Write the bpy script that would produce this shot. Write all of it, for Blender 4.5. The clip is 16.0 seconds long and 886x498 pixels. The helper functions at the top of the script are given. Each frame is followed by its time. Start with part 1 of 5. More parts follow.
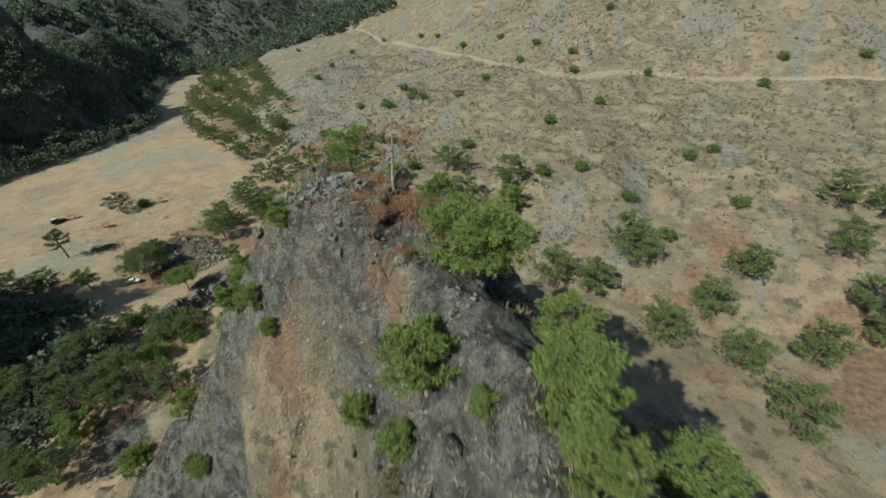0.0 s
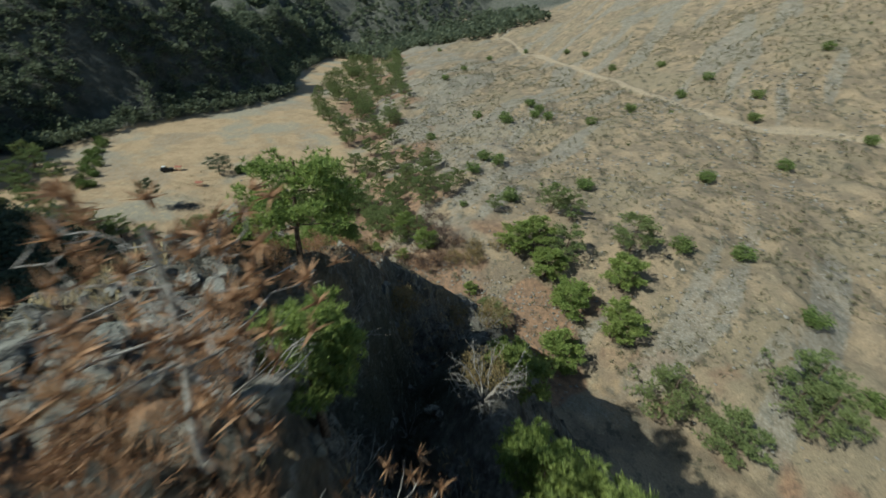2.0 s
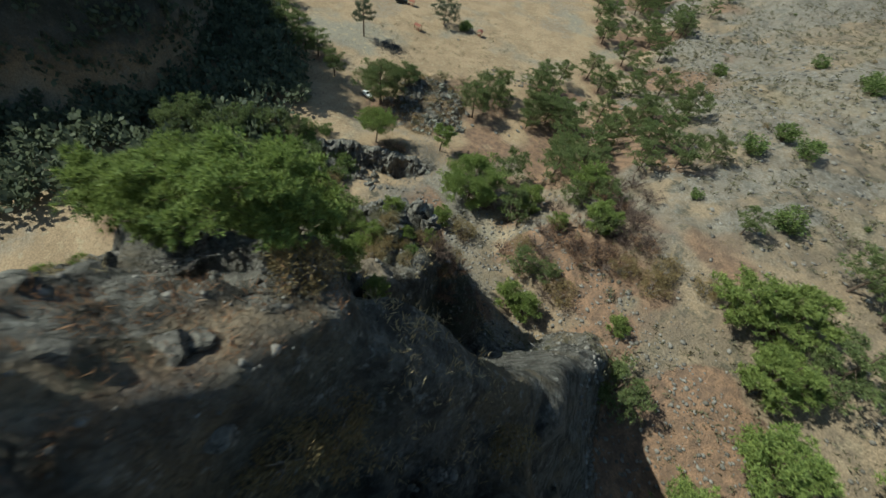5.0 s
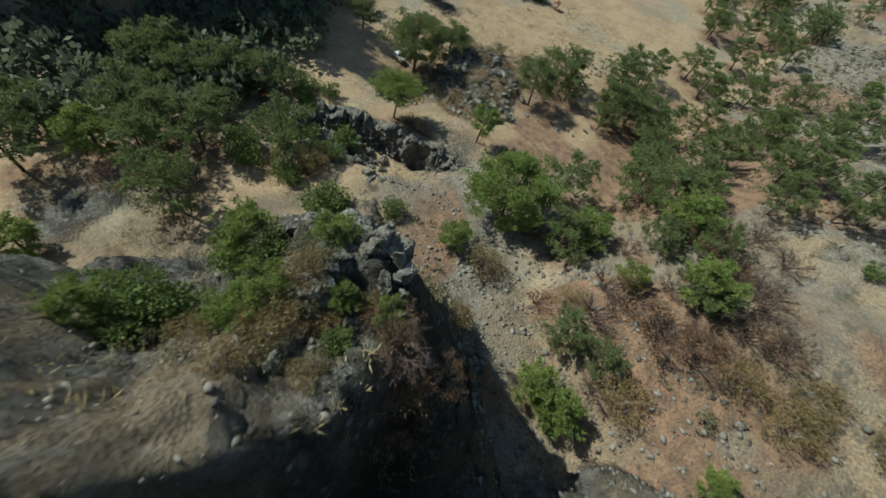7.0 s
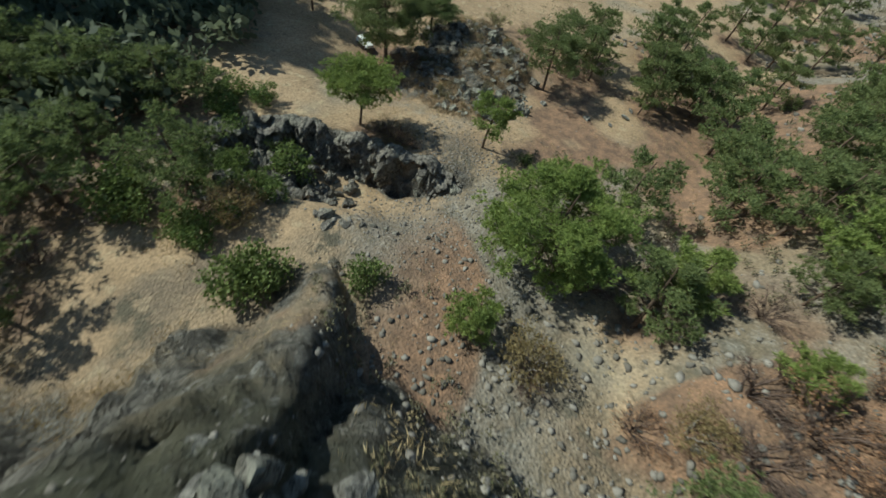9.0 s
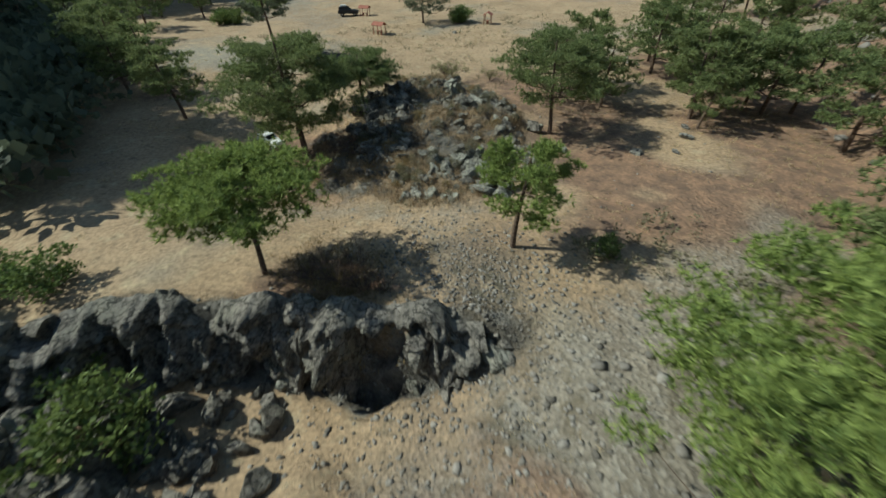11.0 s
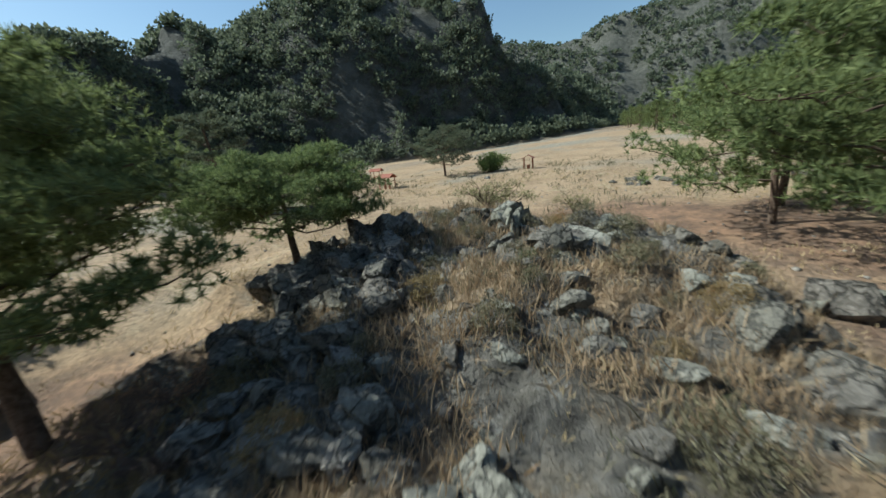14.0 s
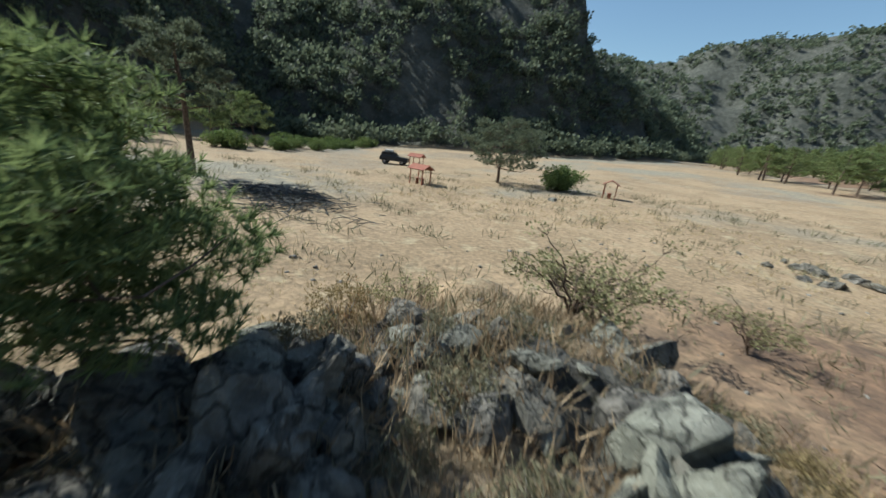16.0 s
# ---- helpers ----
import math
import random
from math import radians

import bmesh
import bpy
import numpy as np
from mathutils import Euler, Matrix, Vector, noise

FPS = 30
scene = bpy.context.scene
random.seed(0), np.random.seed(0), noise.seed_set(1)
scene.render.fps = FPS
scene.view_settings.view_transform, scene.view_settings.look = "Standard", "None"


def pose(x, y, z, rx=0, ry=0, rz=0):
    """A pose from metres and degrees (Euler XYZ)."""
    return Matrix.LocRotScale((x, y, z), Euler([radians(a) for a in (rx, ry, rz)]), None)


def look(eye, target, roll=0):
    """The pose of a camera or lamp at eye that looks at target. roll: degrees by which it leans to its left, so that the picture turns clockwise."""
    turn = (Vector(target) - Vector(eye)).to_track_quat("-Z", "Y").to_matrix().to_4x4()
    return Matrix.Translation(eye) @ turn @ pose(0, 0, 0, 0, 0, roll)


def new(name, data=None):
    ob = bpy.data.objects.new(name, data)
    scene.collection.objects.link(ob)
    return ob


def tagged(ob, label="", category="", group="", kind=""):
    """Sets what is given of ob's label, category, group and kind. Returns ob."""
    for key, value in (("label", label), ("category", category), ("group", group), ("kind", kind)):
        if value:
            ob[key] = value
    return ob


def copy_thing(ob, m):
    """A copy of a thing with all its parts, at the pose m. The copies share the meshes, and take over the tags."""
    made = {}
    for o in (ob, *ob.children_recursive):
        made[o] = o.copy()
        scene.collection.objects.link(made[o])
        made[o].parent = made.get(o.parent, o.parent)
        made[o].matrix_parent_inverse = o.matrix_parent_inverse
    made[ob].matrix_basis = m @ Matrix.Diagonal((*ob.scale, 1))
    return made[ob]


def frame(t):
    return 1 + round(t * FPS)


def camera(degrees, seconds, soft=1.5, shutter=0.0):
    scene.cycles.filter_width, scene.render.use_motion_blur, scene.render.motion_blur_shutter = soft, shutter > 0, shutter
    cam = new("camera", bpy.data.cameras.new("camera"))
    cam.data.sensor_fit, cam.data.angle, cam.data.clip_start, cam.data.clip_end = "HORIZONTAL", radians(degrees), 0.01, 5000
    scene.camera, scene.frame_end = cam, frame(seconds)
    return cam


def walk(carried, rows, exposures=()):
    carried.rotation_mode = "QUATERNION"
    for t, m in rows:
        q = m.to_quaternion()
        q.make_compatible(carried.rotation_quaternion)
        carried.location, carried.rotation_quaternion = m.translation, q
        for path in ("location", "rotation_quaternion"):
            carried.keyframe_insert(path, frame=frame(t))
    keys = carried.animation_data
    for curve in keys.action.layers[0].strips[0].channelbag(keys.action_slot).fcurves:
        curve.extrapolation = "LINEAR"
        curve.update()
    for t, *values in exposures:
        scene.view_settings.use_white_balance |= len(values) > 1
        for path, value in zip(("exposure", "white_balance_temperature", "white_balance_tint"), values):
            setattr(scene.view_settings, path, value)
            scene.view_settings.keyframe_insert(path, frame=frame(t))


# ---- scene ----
cam = camera(98.0, 16.0, soft=1.5, shutter=0.4)
PATH = [
    (0, (-0.485, 4.46, 59.79), (-0.557, 6.163, 58.744), -2.0),
    (0.5, (-0.382, 10.912, 58.376), (-0.483, 12.638, 57.371), -2.1),
    (1, (-0.167, 17.06, 57.29), (-0.337, 18.789, 56.3), -0.1),
    (1.5, (-0.029, 22.906, 56.463), (-0.373, 24.612, 55.478), 2.2),
    (2, (0.071, 28.374, 56.067), (-0.469, 30.012, 55.056), 5.3),
    (2.5, (-0.593, 33.365, 55.51), (-1.294, 34.867, 54.392), 7.2),
    (3, (-1.692, 37.642, 54.734), (-2.507, 38.983, 53.494), 8.9),
    (3.5, (-3.076, 42.187, 53.492), (-3.962, 43.377, 52.151), 11.3),
    (4, (-4.742, 46.505, 52.067), (-5.684, 47.552, 50.647), 13.3),
    (4.2, (-5.256, 47.85, 51.778), (-6.212, 48.854, 50.337), 13.8),
    (6.3, (-15.92, 62.353, 41.044), (-16.918, 63.123, 39.491), 20.9),
    (6.5, (-17.466, 63.505, 39.845), (-18.465, 64.263, 38.288), 21.3),
    (7, (-20.933, 65.893, 36.966), (-21.948, 66.611, 35.399), 21.3),
    (7.5, (-24.63, 67.979, 33.991), (-25.646, 68.68, 32.418), 21.5),
    (8, (-28.413, 69.896, 31.077), (-29.418, 70.588, 29.492), 21.3),
    (8.2, (-29.653, 70.471, 30.144), (-30.653, 71.16, 28.555), 21.0),
    (10.3, (-47.028, 78.398, 17.52), (-48.162, 79.278, 16.127), 4.0),
    (10.5, (-48.795, 79.244, 16.188), (-49.959, 80.153, 14.839), 2.9),
    (11, (-52.797, 81.595, 13.737), (-54.043, 82.519, 12.475), -0.0),
    (11.5, (-56.576, 83.701, 11.678), (-57.88, 84.663, 10.507), -1.7),
    (12, (-60.437, 86.007, 9.834), (-61.793, 87.007, 8.757), -3.3),
    (12.5, (-64.229, 88.819, 7.919), (-65.657, 89.85, 6.97), -4.1),
    (13, (-67.639, 91.328, 6.441), (-69.135, 92.377, 5.628), -4.7),
    (13.5, (-70.702, 93.598, 5.305), (-72.282, 94.651, 4.678), -5.0),
    (14, (-73.557, 95.83, 4.571), (-75.192, 96.872, 4.08), -5.1),
    (14.5, (-76.279, 97.899, 4.08), (-77.943, 98.918, 3.644), -2.7),
    (15, (-78.921, 100.02, 3.917), (-80.614, 101.014, 3.534), -0.6),
    (15.5, (-81.639, 101.719, 4.177), (-83.347, 102.682, 3.785), 4.4),
    (16, (-84.062, 102.796, 4.829), (-85.775, 103.678, 4.292), 7.3),
]
walk(cam, [(t, look(eye, target, roll)) for t, eye, target, roll in PATH], [(0, 0.04, 6100, -6), (9, 0.02, 6100, -6), (12.5, 0.17, 6000, -4), (14, 0.44, 5850, -1), (16, 0.51, 5850, 0)])

# ---- light ----
SUN_FROM = Vector((-0.50, -0.53, 0.68)).normalized()
world = bpy.data.worlds.new("sky")
scene.world = world
world.use_nodes = True
sky = world.node_tree.nodes.new("ShaderNodeTexSky")
sky.sky_type, sky.sun_disc = "NISHITA", False
sky.sun_elevation = math.asin(SUN_FROM.z)
sky.sun_rotation = math.atan2(SUN_FROM.x, SUN_FROM.y)
sky.altitude, sky.air_density, sky.dust_density = 0, 1.2, 0.5
world.node_tree.links.new(sky.outputs["Color"], world.node_tree.nodes["Background"].inputs["Color"])
world.node_tree.nodes["Background"].inputs["Strength"].default_value = 0.09
sun = new("sun", bpy.data.lights.new("sun", "SUN"))
sun.data.energy, sun.data.angle, sun.data.color = 5.0, radians(0.55), (1.0, 0.95, 0.87)
sun.matrix_world = look(SUN_FROM * 300, (0, 0, 0))
scene.view_settings.exposure = 0.0


# ---- the lie of the land ----
def lattice(ix, iy, seed):
    """A repeatable value in 0..1 for each whole-number place."""
    h = (ix.astype(np.int64) * 374761393 + iy.astype(np.int64) * 668265263 + seed * 974634777) & 0xFFFFFFFF
    h = ((h ^ (h >> 13)) * 1274126177) & 0xFFFFFFFF
    return ((h ^ (h >> 16)) & 0xFFFFFF) / float(0xFFFFFF)


def rough(x, y, size, seed):
    """Smooth value noise, -1..1, with lumps of that size in metres."""
    u, v = x / size, y / size
    i, j = np.floor(u), np.floor(v)
    a, b = u - i, v - j
    a, b = a * a * (3 - 2 * a), b * b * (3 - 2 * b)
    w = lattice(i, j, seed) * (1 - a) * (1 - b) + lattice(i + 1, j, seed) * a * (1 - b)
    w = w + lattice(i, j + 1, seed) * (1 - a) * b + lattice(i + 1, j + 1, seed) * a * b
    return 2 * w - 1


def fractal(x, y, size, seed, octaves=4, gain=0.5):
    total, amount = 0.0, 1.0
    for k in range(octaves):
        c, s = math.cos(0.7 * k), math.sin(0.7 * k)
        total = total + amount * rough(x * c - y * s, x * s + y * c, size / 2 ** k, seed + k)
        amount *= gain
    return total


def creased(x, y, size, seed, octaves=4):
    """Ridges with sharp crests, 0..1."""
    total, amount, full = 0.0, 1.0, 0.0
    for k in range(octaves):
        c, s = math.cos(0.9 * k), math.sin(0.9 * k)
        total = total + amount * (1 - np.abs(rough(x * c - y * s, x * s + y * c, size / 2 ** k, seed + 7 * k)))
        full, amount = full + amount, amount * 0.5
    return total / full


def cells(x, y, size, seed):
    """Broken blocks: a level of its own, 0..1, for each uneven cell."""
    u, v = x / size + 0.35 * rough(x, y, size * 0.9, seed + 3), y / size + 0.35 * rough(x, y, size * 0.9, seed + 4)
    i, j = np.floor(u), np.floor(v)
    best, value = np.full(np.shape(u), 1e9), np.zeros(np.shape(u))
    for a in (-1, 0, 1):
        for b in (-1, 0, 1):
            far = (i + a + lattice(i + a, j + b, seed) - u) ** 2 + (j + b + lattice(i + a, j + b, seed + 1) - v) ** 2
            near = far < best
            best = np.where(near, far, best)
            value = np.where(near, lattice(i + a, j + b, seed + 2), value)
    return value


def along(x, y, line):
    """Distance to a line of (x, y, value) points, signed plus on its right hand, and the value there."""
    best = np.full(np.shape(x), 1e9)
    side, value = np.zeros(np.shape(x)), np.zeros(np.shape(x))
    for (ax, ay, av), (bx, by, bv) in zip(line[:-1], line[1:]):
        dx, dy = bx - ax, by - ay
        k = np.clip(((x - ax) * dx + (y - ay) * dy) / (dx * dx + dy * dy), 0, 1)
        ex, ey = x - ax - k * dx, y - ay - k * dy
        d = np.hypot(ex, ey)
        near = d < best
        best = np.where(near, d, best)
        side = np.where(near, np.sign(ex * dy - ey * dx), side)
        value = np.where(near, av + k * (bv - av), value)
    return best * np.where(side == 0, 1, side), value


def step(a, b, x):
    k = np.clip((x - a) / (b - a), 0, 1)
    return k * k * (3 - 2 * k)


def blend_max(a, b, soft):
    k = np.clip(0.5 + 0.5 * (a - b) / soft, 0, 1)
    return b + (a - b) * k + soft * k * (1 - k)


CREST = [(22, -45, 55), (10, -8, 47), (4, 12, 44), (0, 22, 45.5), (-3.4, 29.2, 48.2), (-5.2, 31.4, 49), (-8.8, 34.0, 48.8), (-11.7, 37.0, 48), (-10.9, 40.4, 47.2), (-11.6, 46.4, 43), (-13.4, 51, 38.9), (-15, 55.4, 37.4), (-18.8, 55.4, 36.6), (-21.4, 57.4, 31.4),
         (-22.8, 59.4, 26.6), (-24.2, 61.6, 23), (-24.3, 64.4, 21.3), (-25.2, 67, 20.6), (-26.9, 69.6, 20.4), (-29.6, 70.8, 20.4), (-32.4, 70.4, 20.6), (-35.4, 69.2, 18.6), (-40, 71, 12), (-47, 74, 5), (-55, 76, -1)]
HILL_FOOT = [(-1500, 2900, 0), (-420, 820, 0), (-300, 640, 0), (-250, 500, 0), (-190, 380, 0), (-150, 300, 0), (-125, 250, 0), (-100, 210, 0), (-80, 175, 0), (-62, 140, 0),
             (-45, 110, 0), (-32, 92, 0), (-10, 88, 0), (40, 75, 0), (120, 50, 0), (400, -60, 0), (2900, -1000, 0)]
WALL_FOOT = [(-200, -2900, 60), (-118, -60, 66), (-106, 10, 66), (-99, 46, 50), (-109, 56, 78), (-130, 64, 88), (-170, 67, 20), (-194, 95, 38), (-195.5, 110, 66), (-198, 150, 73), (-192, 175, 90),
             (-184, 205, 104), (-181, 228, 84), (-184, 248, 52), (-198, 262, 40), (-215, 285, 44), (-250, 350, 52), (-300, 470, 66), (-365, 585, 80), (-480, 780, 90), (-1600, 2900, 90)]
LEDGE = [(-74, 60, 0), (-73.5, 65, 1.0), (-72.8, 70, 1.7), (-71.4, 76, 2.7), (-68.2, 81, 3.7), (-66.4, 83.4, 3.9), (-64, 85.6, 3.6), (-62.4, 87.6, 2.8), (-61, 90, 1.4), (-59.4, 93, 0)]
RIBS = ([(5, 28, 40), (1.0, 39, 40), (-1.8, 45.3, 38.2), (-3, 53, 33.4), (-4.2, 60.8, 29), (-8, 66, 19), (-12, 72, 8)],
        [(-15, 56.2, 36.4), (-12.6, 61, 31.5), (-11.3, 65, 27.6), (-11, 69, 24.6), (-11.8, 78, 17), (-13.2, 86.4, 10.6)],
        [(-27.4, 70.0, 19.6), (-25.5, 71.4, 17.8), (-23.6, 72.6, 15.2), (-21, 74.6, 9)],
        [(-31.5, 70, 20), (-34, 68.4, 19), (-36, 66.4, 17.2)])
ROAD = 118.0
FLOOR = 2.0


def hill_rise(d):
    return 9 * (1 - np.exp(-np.maximum(d, 0) / 16)) + 0.2 * np.maximum(d, 0) + 0.3 * np.maximum(d - ROAD, 0)


def land(x, y):
    """Height of the ground, and how much of it is wooded wall, scree, rock, red soil, road and grey rubble."""
    x, y = np.asarray(x, float), np.asarray(y, float)
    wide, fine = fractal(x, y, 40, 3), fractal(x, y, 6, 11, 3)
    # valley floor
    z = 0.03 * np.maximum(y - 160, 0) + step(-60, -100, x) * (0.05 * np.clip(y - 115, 0, 130) - 0.02 * np.clip(y - 160, 0, 90)) - 0.15 * np.clip(74 - y, 0, 60) * step(0, -40, x) + FLOOR * step(-62, -25, x) * step(60, 20, x)
    z = z + 0.35 * wide + 0.1 * fine
    z = z - 2.7 * np.exp(-((x + 84) / 10) ** 2 - ((y - 90) / 8) ** 2) - 0.8 * np.exp(-((x + 71) / 8) ** 2 - ((y - 105) / 9) ** 2)
    # the open hillside
    d, _ = along(x, y, HILL_FOOT)
    d = -d + 5 * fractal(x, y, 45, 21, 2)
    road = np.exp(-((d - ROAD) / 2.2) ** 4)
    hill = np.minimum(hill_rise(d), 110 + 0.12 * hill_rise(d)) + step(0, 30, d) * (1.6 * wide + 0.5 * fine - 5.0 * (creased(x, y, 38, 31, 2) - 0.6) + 1.6 * (creased(x, y, 11, 35, 3) - 0.7))
    hill = hill * (1 - road) + road * (hill_rise(ROAD) + 0.0 * d)
    z = z + np.where(d > 0, hill, 0)
    on_hill = step(-2, 6, d)
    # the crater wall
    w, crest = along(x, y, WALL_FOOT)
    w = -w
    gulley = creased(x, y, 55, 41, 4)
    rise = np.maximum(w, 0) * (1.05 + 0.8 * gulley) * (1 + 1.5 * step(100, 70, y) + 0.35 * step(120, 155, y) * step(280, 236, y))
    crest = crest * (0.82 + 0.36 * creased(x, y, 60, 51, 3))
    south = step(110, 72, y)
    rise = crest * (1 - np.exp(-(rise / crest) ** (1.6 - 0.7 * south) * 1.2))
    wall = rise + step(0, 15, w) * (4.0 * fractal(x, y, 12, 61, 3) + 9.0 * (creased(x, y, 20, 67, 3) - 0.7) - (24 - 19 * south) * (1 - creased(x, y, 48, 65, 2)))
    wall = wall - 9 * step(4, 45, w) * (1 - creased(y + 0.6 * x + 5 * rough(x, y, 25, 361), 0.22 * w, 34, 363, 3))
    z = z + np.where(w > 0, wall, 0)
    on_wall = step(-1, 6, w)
    # the far rim
    r = np.hypot(x + 76, y - 98)
    rim = (252 + 26 * step(-320, -480, x) * step(720, 640, y)) * step(430, 860, r) * (0.72 + 0.5 * creased(x, y, 210, 71, 5)) * (1 - 0.35 * step(-380, -200, x)) * (1 - 0.2 * np.exp(-((x + 656) / 90) ** 2 - ((y - 649) / 90) ** 2)) * (1 - 0.45 * step(620, 380, y) * step(-380, -520, x))
    rim = rim - 45 * step(430, 600, r) * (1 - creased(x, y, 90, 75, 3))
    z = blend_max(z, rim - 40, 12)
    on_rim = step(430, 520, r)
    # the rocky spur
    s, top = along(x, y, CREST)
    jag = creased(x, y, 9, 81, 4)
    lump = fractal(x, y, 5, 91, 3)
    right, left = np.maximum(s, 0), np.maximum(-s, 0)
    steep = 0.9 + 0.85 * step(44, 36, y) + 0.1 * step(56, 62, y)
    face = 0.9 + 2.3 * step(24, 34, y)
    shelf = 0.7
    flat = 0.8 + 4.8 * np.exp(-((y - 31) / 7.0) ** 2) + 8.5 * np.exp(-((y - 52.0) / 4.5) ** 2) + 3.6 * np.exp(-((y - 65.5) / 3.6) ** 2)
    drop = np.where(s > 0, 0.25 * np.minimum(right, shelf) + face * np.clip(right - shelf, 0, 6) + 1.3 * np.maximum(right - shelf - 6, 0),
                    0.2 * np.minimum(left, flat) + steep * np.clip(left - flat, 0, 16) + 0.85 * np.maximum(left - flat - 16, 0))
    spur = top - drop + (jag - 0.7) * np.clip(3.6 * drop / 8, 0.6, 6.0) + 0.3 * lump + 2.0 * (creased(x, y, 3.4, 95, 4) - 0.7)
    for rib in RIBS:
        out, peak = along(x, y, rib)
        out = np.abs(out + 0.8 * lump)
        spur = blend_max(spur, peak - 0.35 * np.minimum(out, 1.2) - 1.6 * np.maximum(out - 1.2, 0) + 1.6 * (jag - 0.7), 1.0)
    on_spur = step(-0.5, 1.5, spur - z)
    broken = on_spur * (0.25 + 0.75 * step(-0.25, 0.2, fractal(x, y, 7, 311, 3)))
    spur = spur + broken * (1.5 * (cells(x, y, 2.9, 301) - 0.5) + 0.8 * (cells(x, y, 1.3, 305) - 0.5))
    z = blend_max(spur, z, 1.2)
    # the outcrop on the meadow and the ledge with the hollow
    u, v = (-0.8 * (x + 81) + 0.6 * (y - 102)) / 12.4, 0.6 * (x + 81) + 0.8 * (y - 102)
    v = v / np.where(v < 0, 11.0, 7.4)
    on_mound = step(1.2, 0.75, np.hypot(u, v) + 0.2 * fractal(x, y, 5, 101, 2))
    z = z + on_mound * (1.75 * (0.4 + 0.7 * creased(x, y, 4.5, 111, 3)) * (0.68 + 0.45 * u) + 0.55 * (creased(x, y, 1.5, 115, 3) - 0.7) + 0.5 * (cells(x, y, 1.7, 321) - 0.5))
    q, fall = along(x, y, LEDGE)
    q = q + 0.7 * fractal(x, y, 3, 141, 2)
    on_ledge = step(-1.6, 0.0, q) * step(2.4, 1.0, q) * step(0.2, 1.2, fall)
    z = z - fall * step(-0.2, 1.0, q) * step(11, 4, q) + 0.6 * on_ledge * (creased(x, y, 1.6, 145, 3) - 0.7)
    z = z - 2.6 * np.exp(-(np.hypot(x + 63.7, y - 85.6) / 1.5) ** 4) * step(-1.4, -0.4, q)
    rubble = step(-60, -54, x) * step(94, 88, y) + 1.1 * np.exp(-((x + 62) / 6) ** 2 - ((y - 91) / 4.5) ** 2) + np.exp(-((x + 58) / 6) ** 2 - ((y - 109) / 5) ** 2) + np.exp(-((x + 56) / 5) ** 2 - ((y - 85) / 5) ** 2)
    scree = np.clip(np.maximum(np.maximum(on_hill, on_spur), rubble * (0.8 + 0.5 * fractal(x, y, 4, 127, 2))) * (1 - on_rim), 0, 1)
    rock = np.clip(np.maximum(np.maximum(on_wall, on_rim), np.maximum(on_spur * (1 - 0.75 * step(4, 10, left) * step(-0.3, 0.25, fractal(x, y, 8, 97, 3)) - 0.8 * step(4, 1, np.abs(s + 2)) * step(0.0, 0.4, fractal(x, y, 6, 99, 3))) * (1 - 0.85 * np.exp(-((x + 27.5) / 4.5) ** 2 - ((y - 61.5) / 4.5) ** 2)), np.maximum(on_mound * (0.35 + 0.5 * step(0.0, 0.4, fractal(x, y, 2.5, 117, 3))), on_ledge))), 0, 1)
    red = 0.95 * np.exp(-((x + 78) / 15) ** 2 - ((y - 117) / 13) ** 2) + np.exp(-((x + 24) / 13) ** 2 - ((y - 99) / 11) ** 2) + 0.7 * np.exp(-((x + 66) / 9) ** 2 - ((y - 52) / 9) ** 2) + 1.3 * np.exp(-((x + 84) / 8) ** 2 - ((y - 91) / 6) ** 2) + 0.55 * np.exp(-((x + 66) / 8) ** 2 - ((y - 107) / 8) ** 2) + 0.9 * np.exp(-((x + 4) / 5) ** 2 - ((y - 30) / 6) ** 2)
    soil = np.clip(red * (0.55 + 0.6 * fractal(x, y, 9, 125, 3)) + step(0.05, 0.45, fractal(x, y, 16, 121, 3)) * step(34, 10, np.abs(d - 2)) + 0.7 * step(0.1, 0.5, fractal(x, y, 9, 131, 3)) * on_spur * step(5, 1, np.abs(s + 2)), 0, 1)
    gully = np.exp(-((x + 30) / 22) ** 2 - ((y - 96) / 11) ** 2) + np.exp(-((x - 12) / 22) ** 2 - ((y - 97) / 12) ** 2)
    soil = np.clip(soil + 0.75 * gully * step(0.0, 0.4, fractal(x, y, 8, 331, 3)) * (1 - on_spur), 0, 1)
    # grey scree runs down the slope in chutes
    run = fractal(0.94 * x - 0.34 * y + 4 * rough(x, y, 20, 341), 0.16 * (0.34 * x + 0.94 * y), 9, 343, 3)
    grey = on_hill * (0.6 * step(15, -35, x) * step(75, 40, d) * step(-0.5, 0.1, fractal(x, y, 15, 345, 3)) + 0.75 * step(0.3, 0.6, run)) + 0.5 * step(0.15, 0.6, fractal(x, y, 19, 347, 3)) * step(-62, -70, x) * (1 - on_wall) * (1 - on_mound)
    grey = grey + 0.8 * step(5, -12, d) * step(-62, -56, x) * step(74, 80, y)
    grey = grey + 1.3 * np.exp(-((x - 117) / 9) ** 2 - ((y - 211) / 13) ** 2) + 1.3 * np.exp(-((x - 167) / 9) ** 2 - ((y - 185) / 12) ** 2)
    soil = np.clip(soil + 0.8 * on_spur * step(0.0, 0.35, fractal(x, y, 5, 371, 3)) * step(1, 4, left) * step(48, 40, y), 0, 1)
    rock = np.clip(rock + 0.8 * on_spur * np.exp(-((x + 31) / 10) ** 4 - ((y - 54) / 6.5) ** 4) * step(-0.4, 0.0, fractal(x, y, 5, 373, 3)), 0, 1)
    # rubble below the spur, its dark tone also painting the shade under the trees
    below = np.exp(-((x + 54) / 13) ** 4 - ((y - 50) / 14) ** 4)
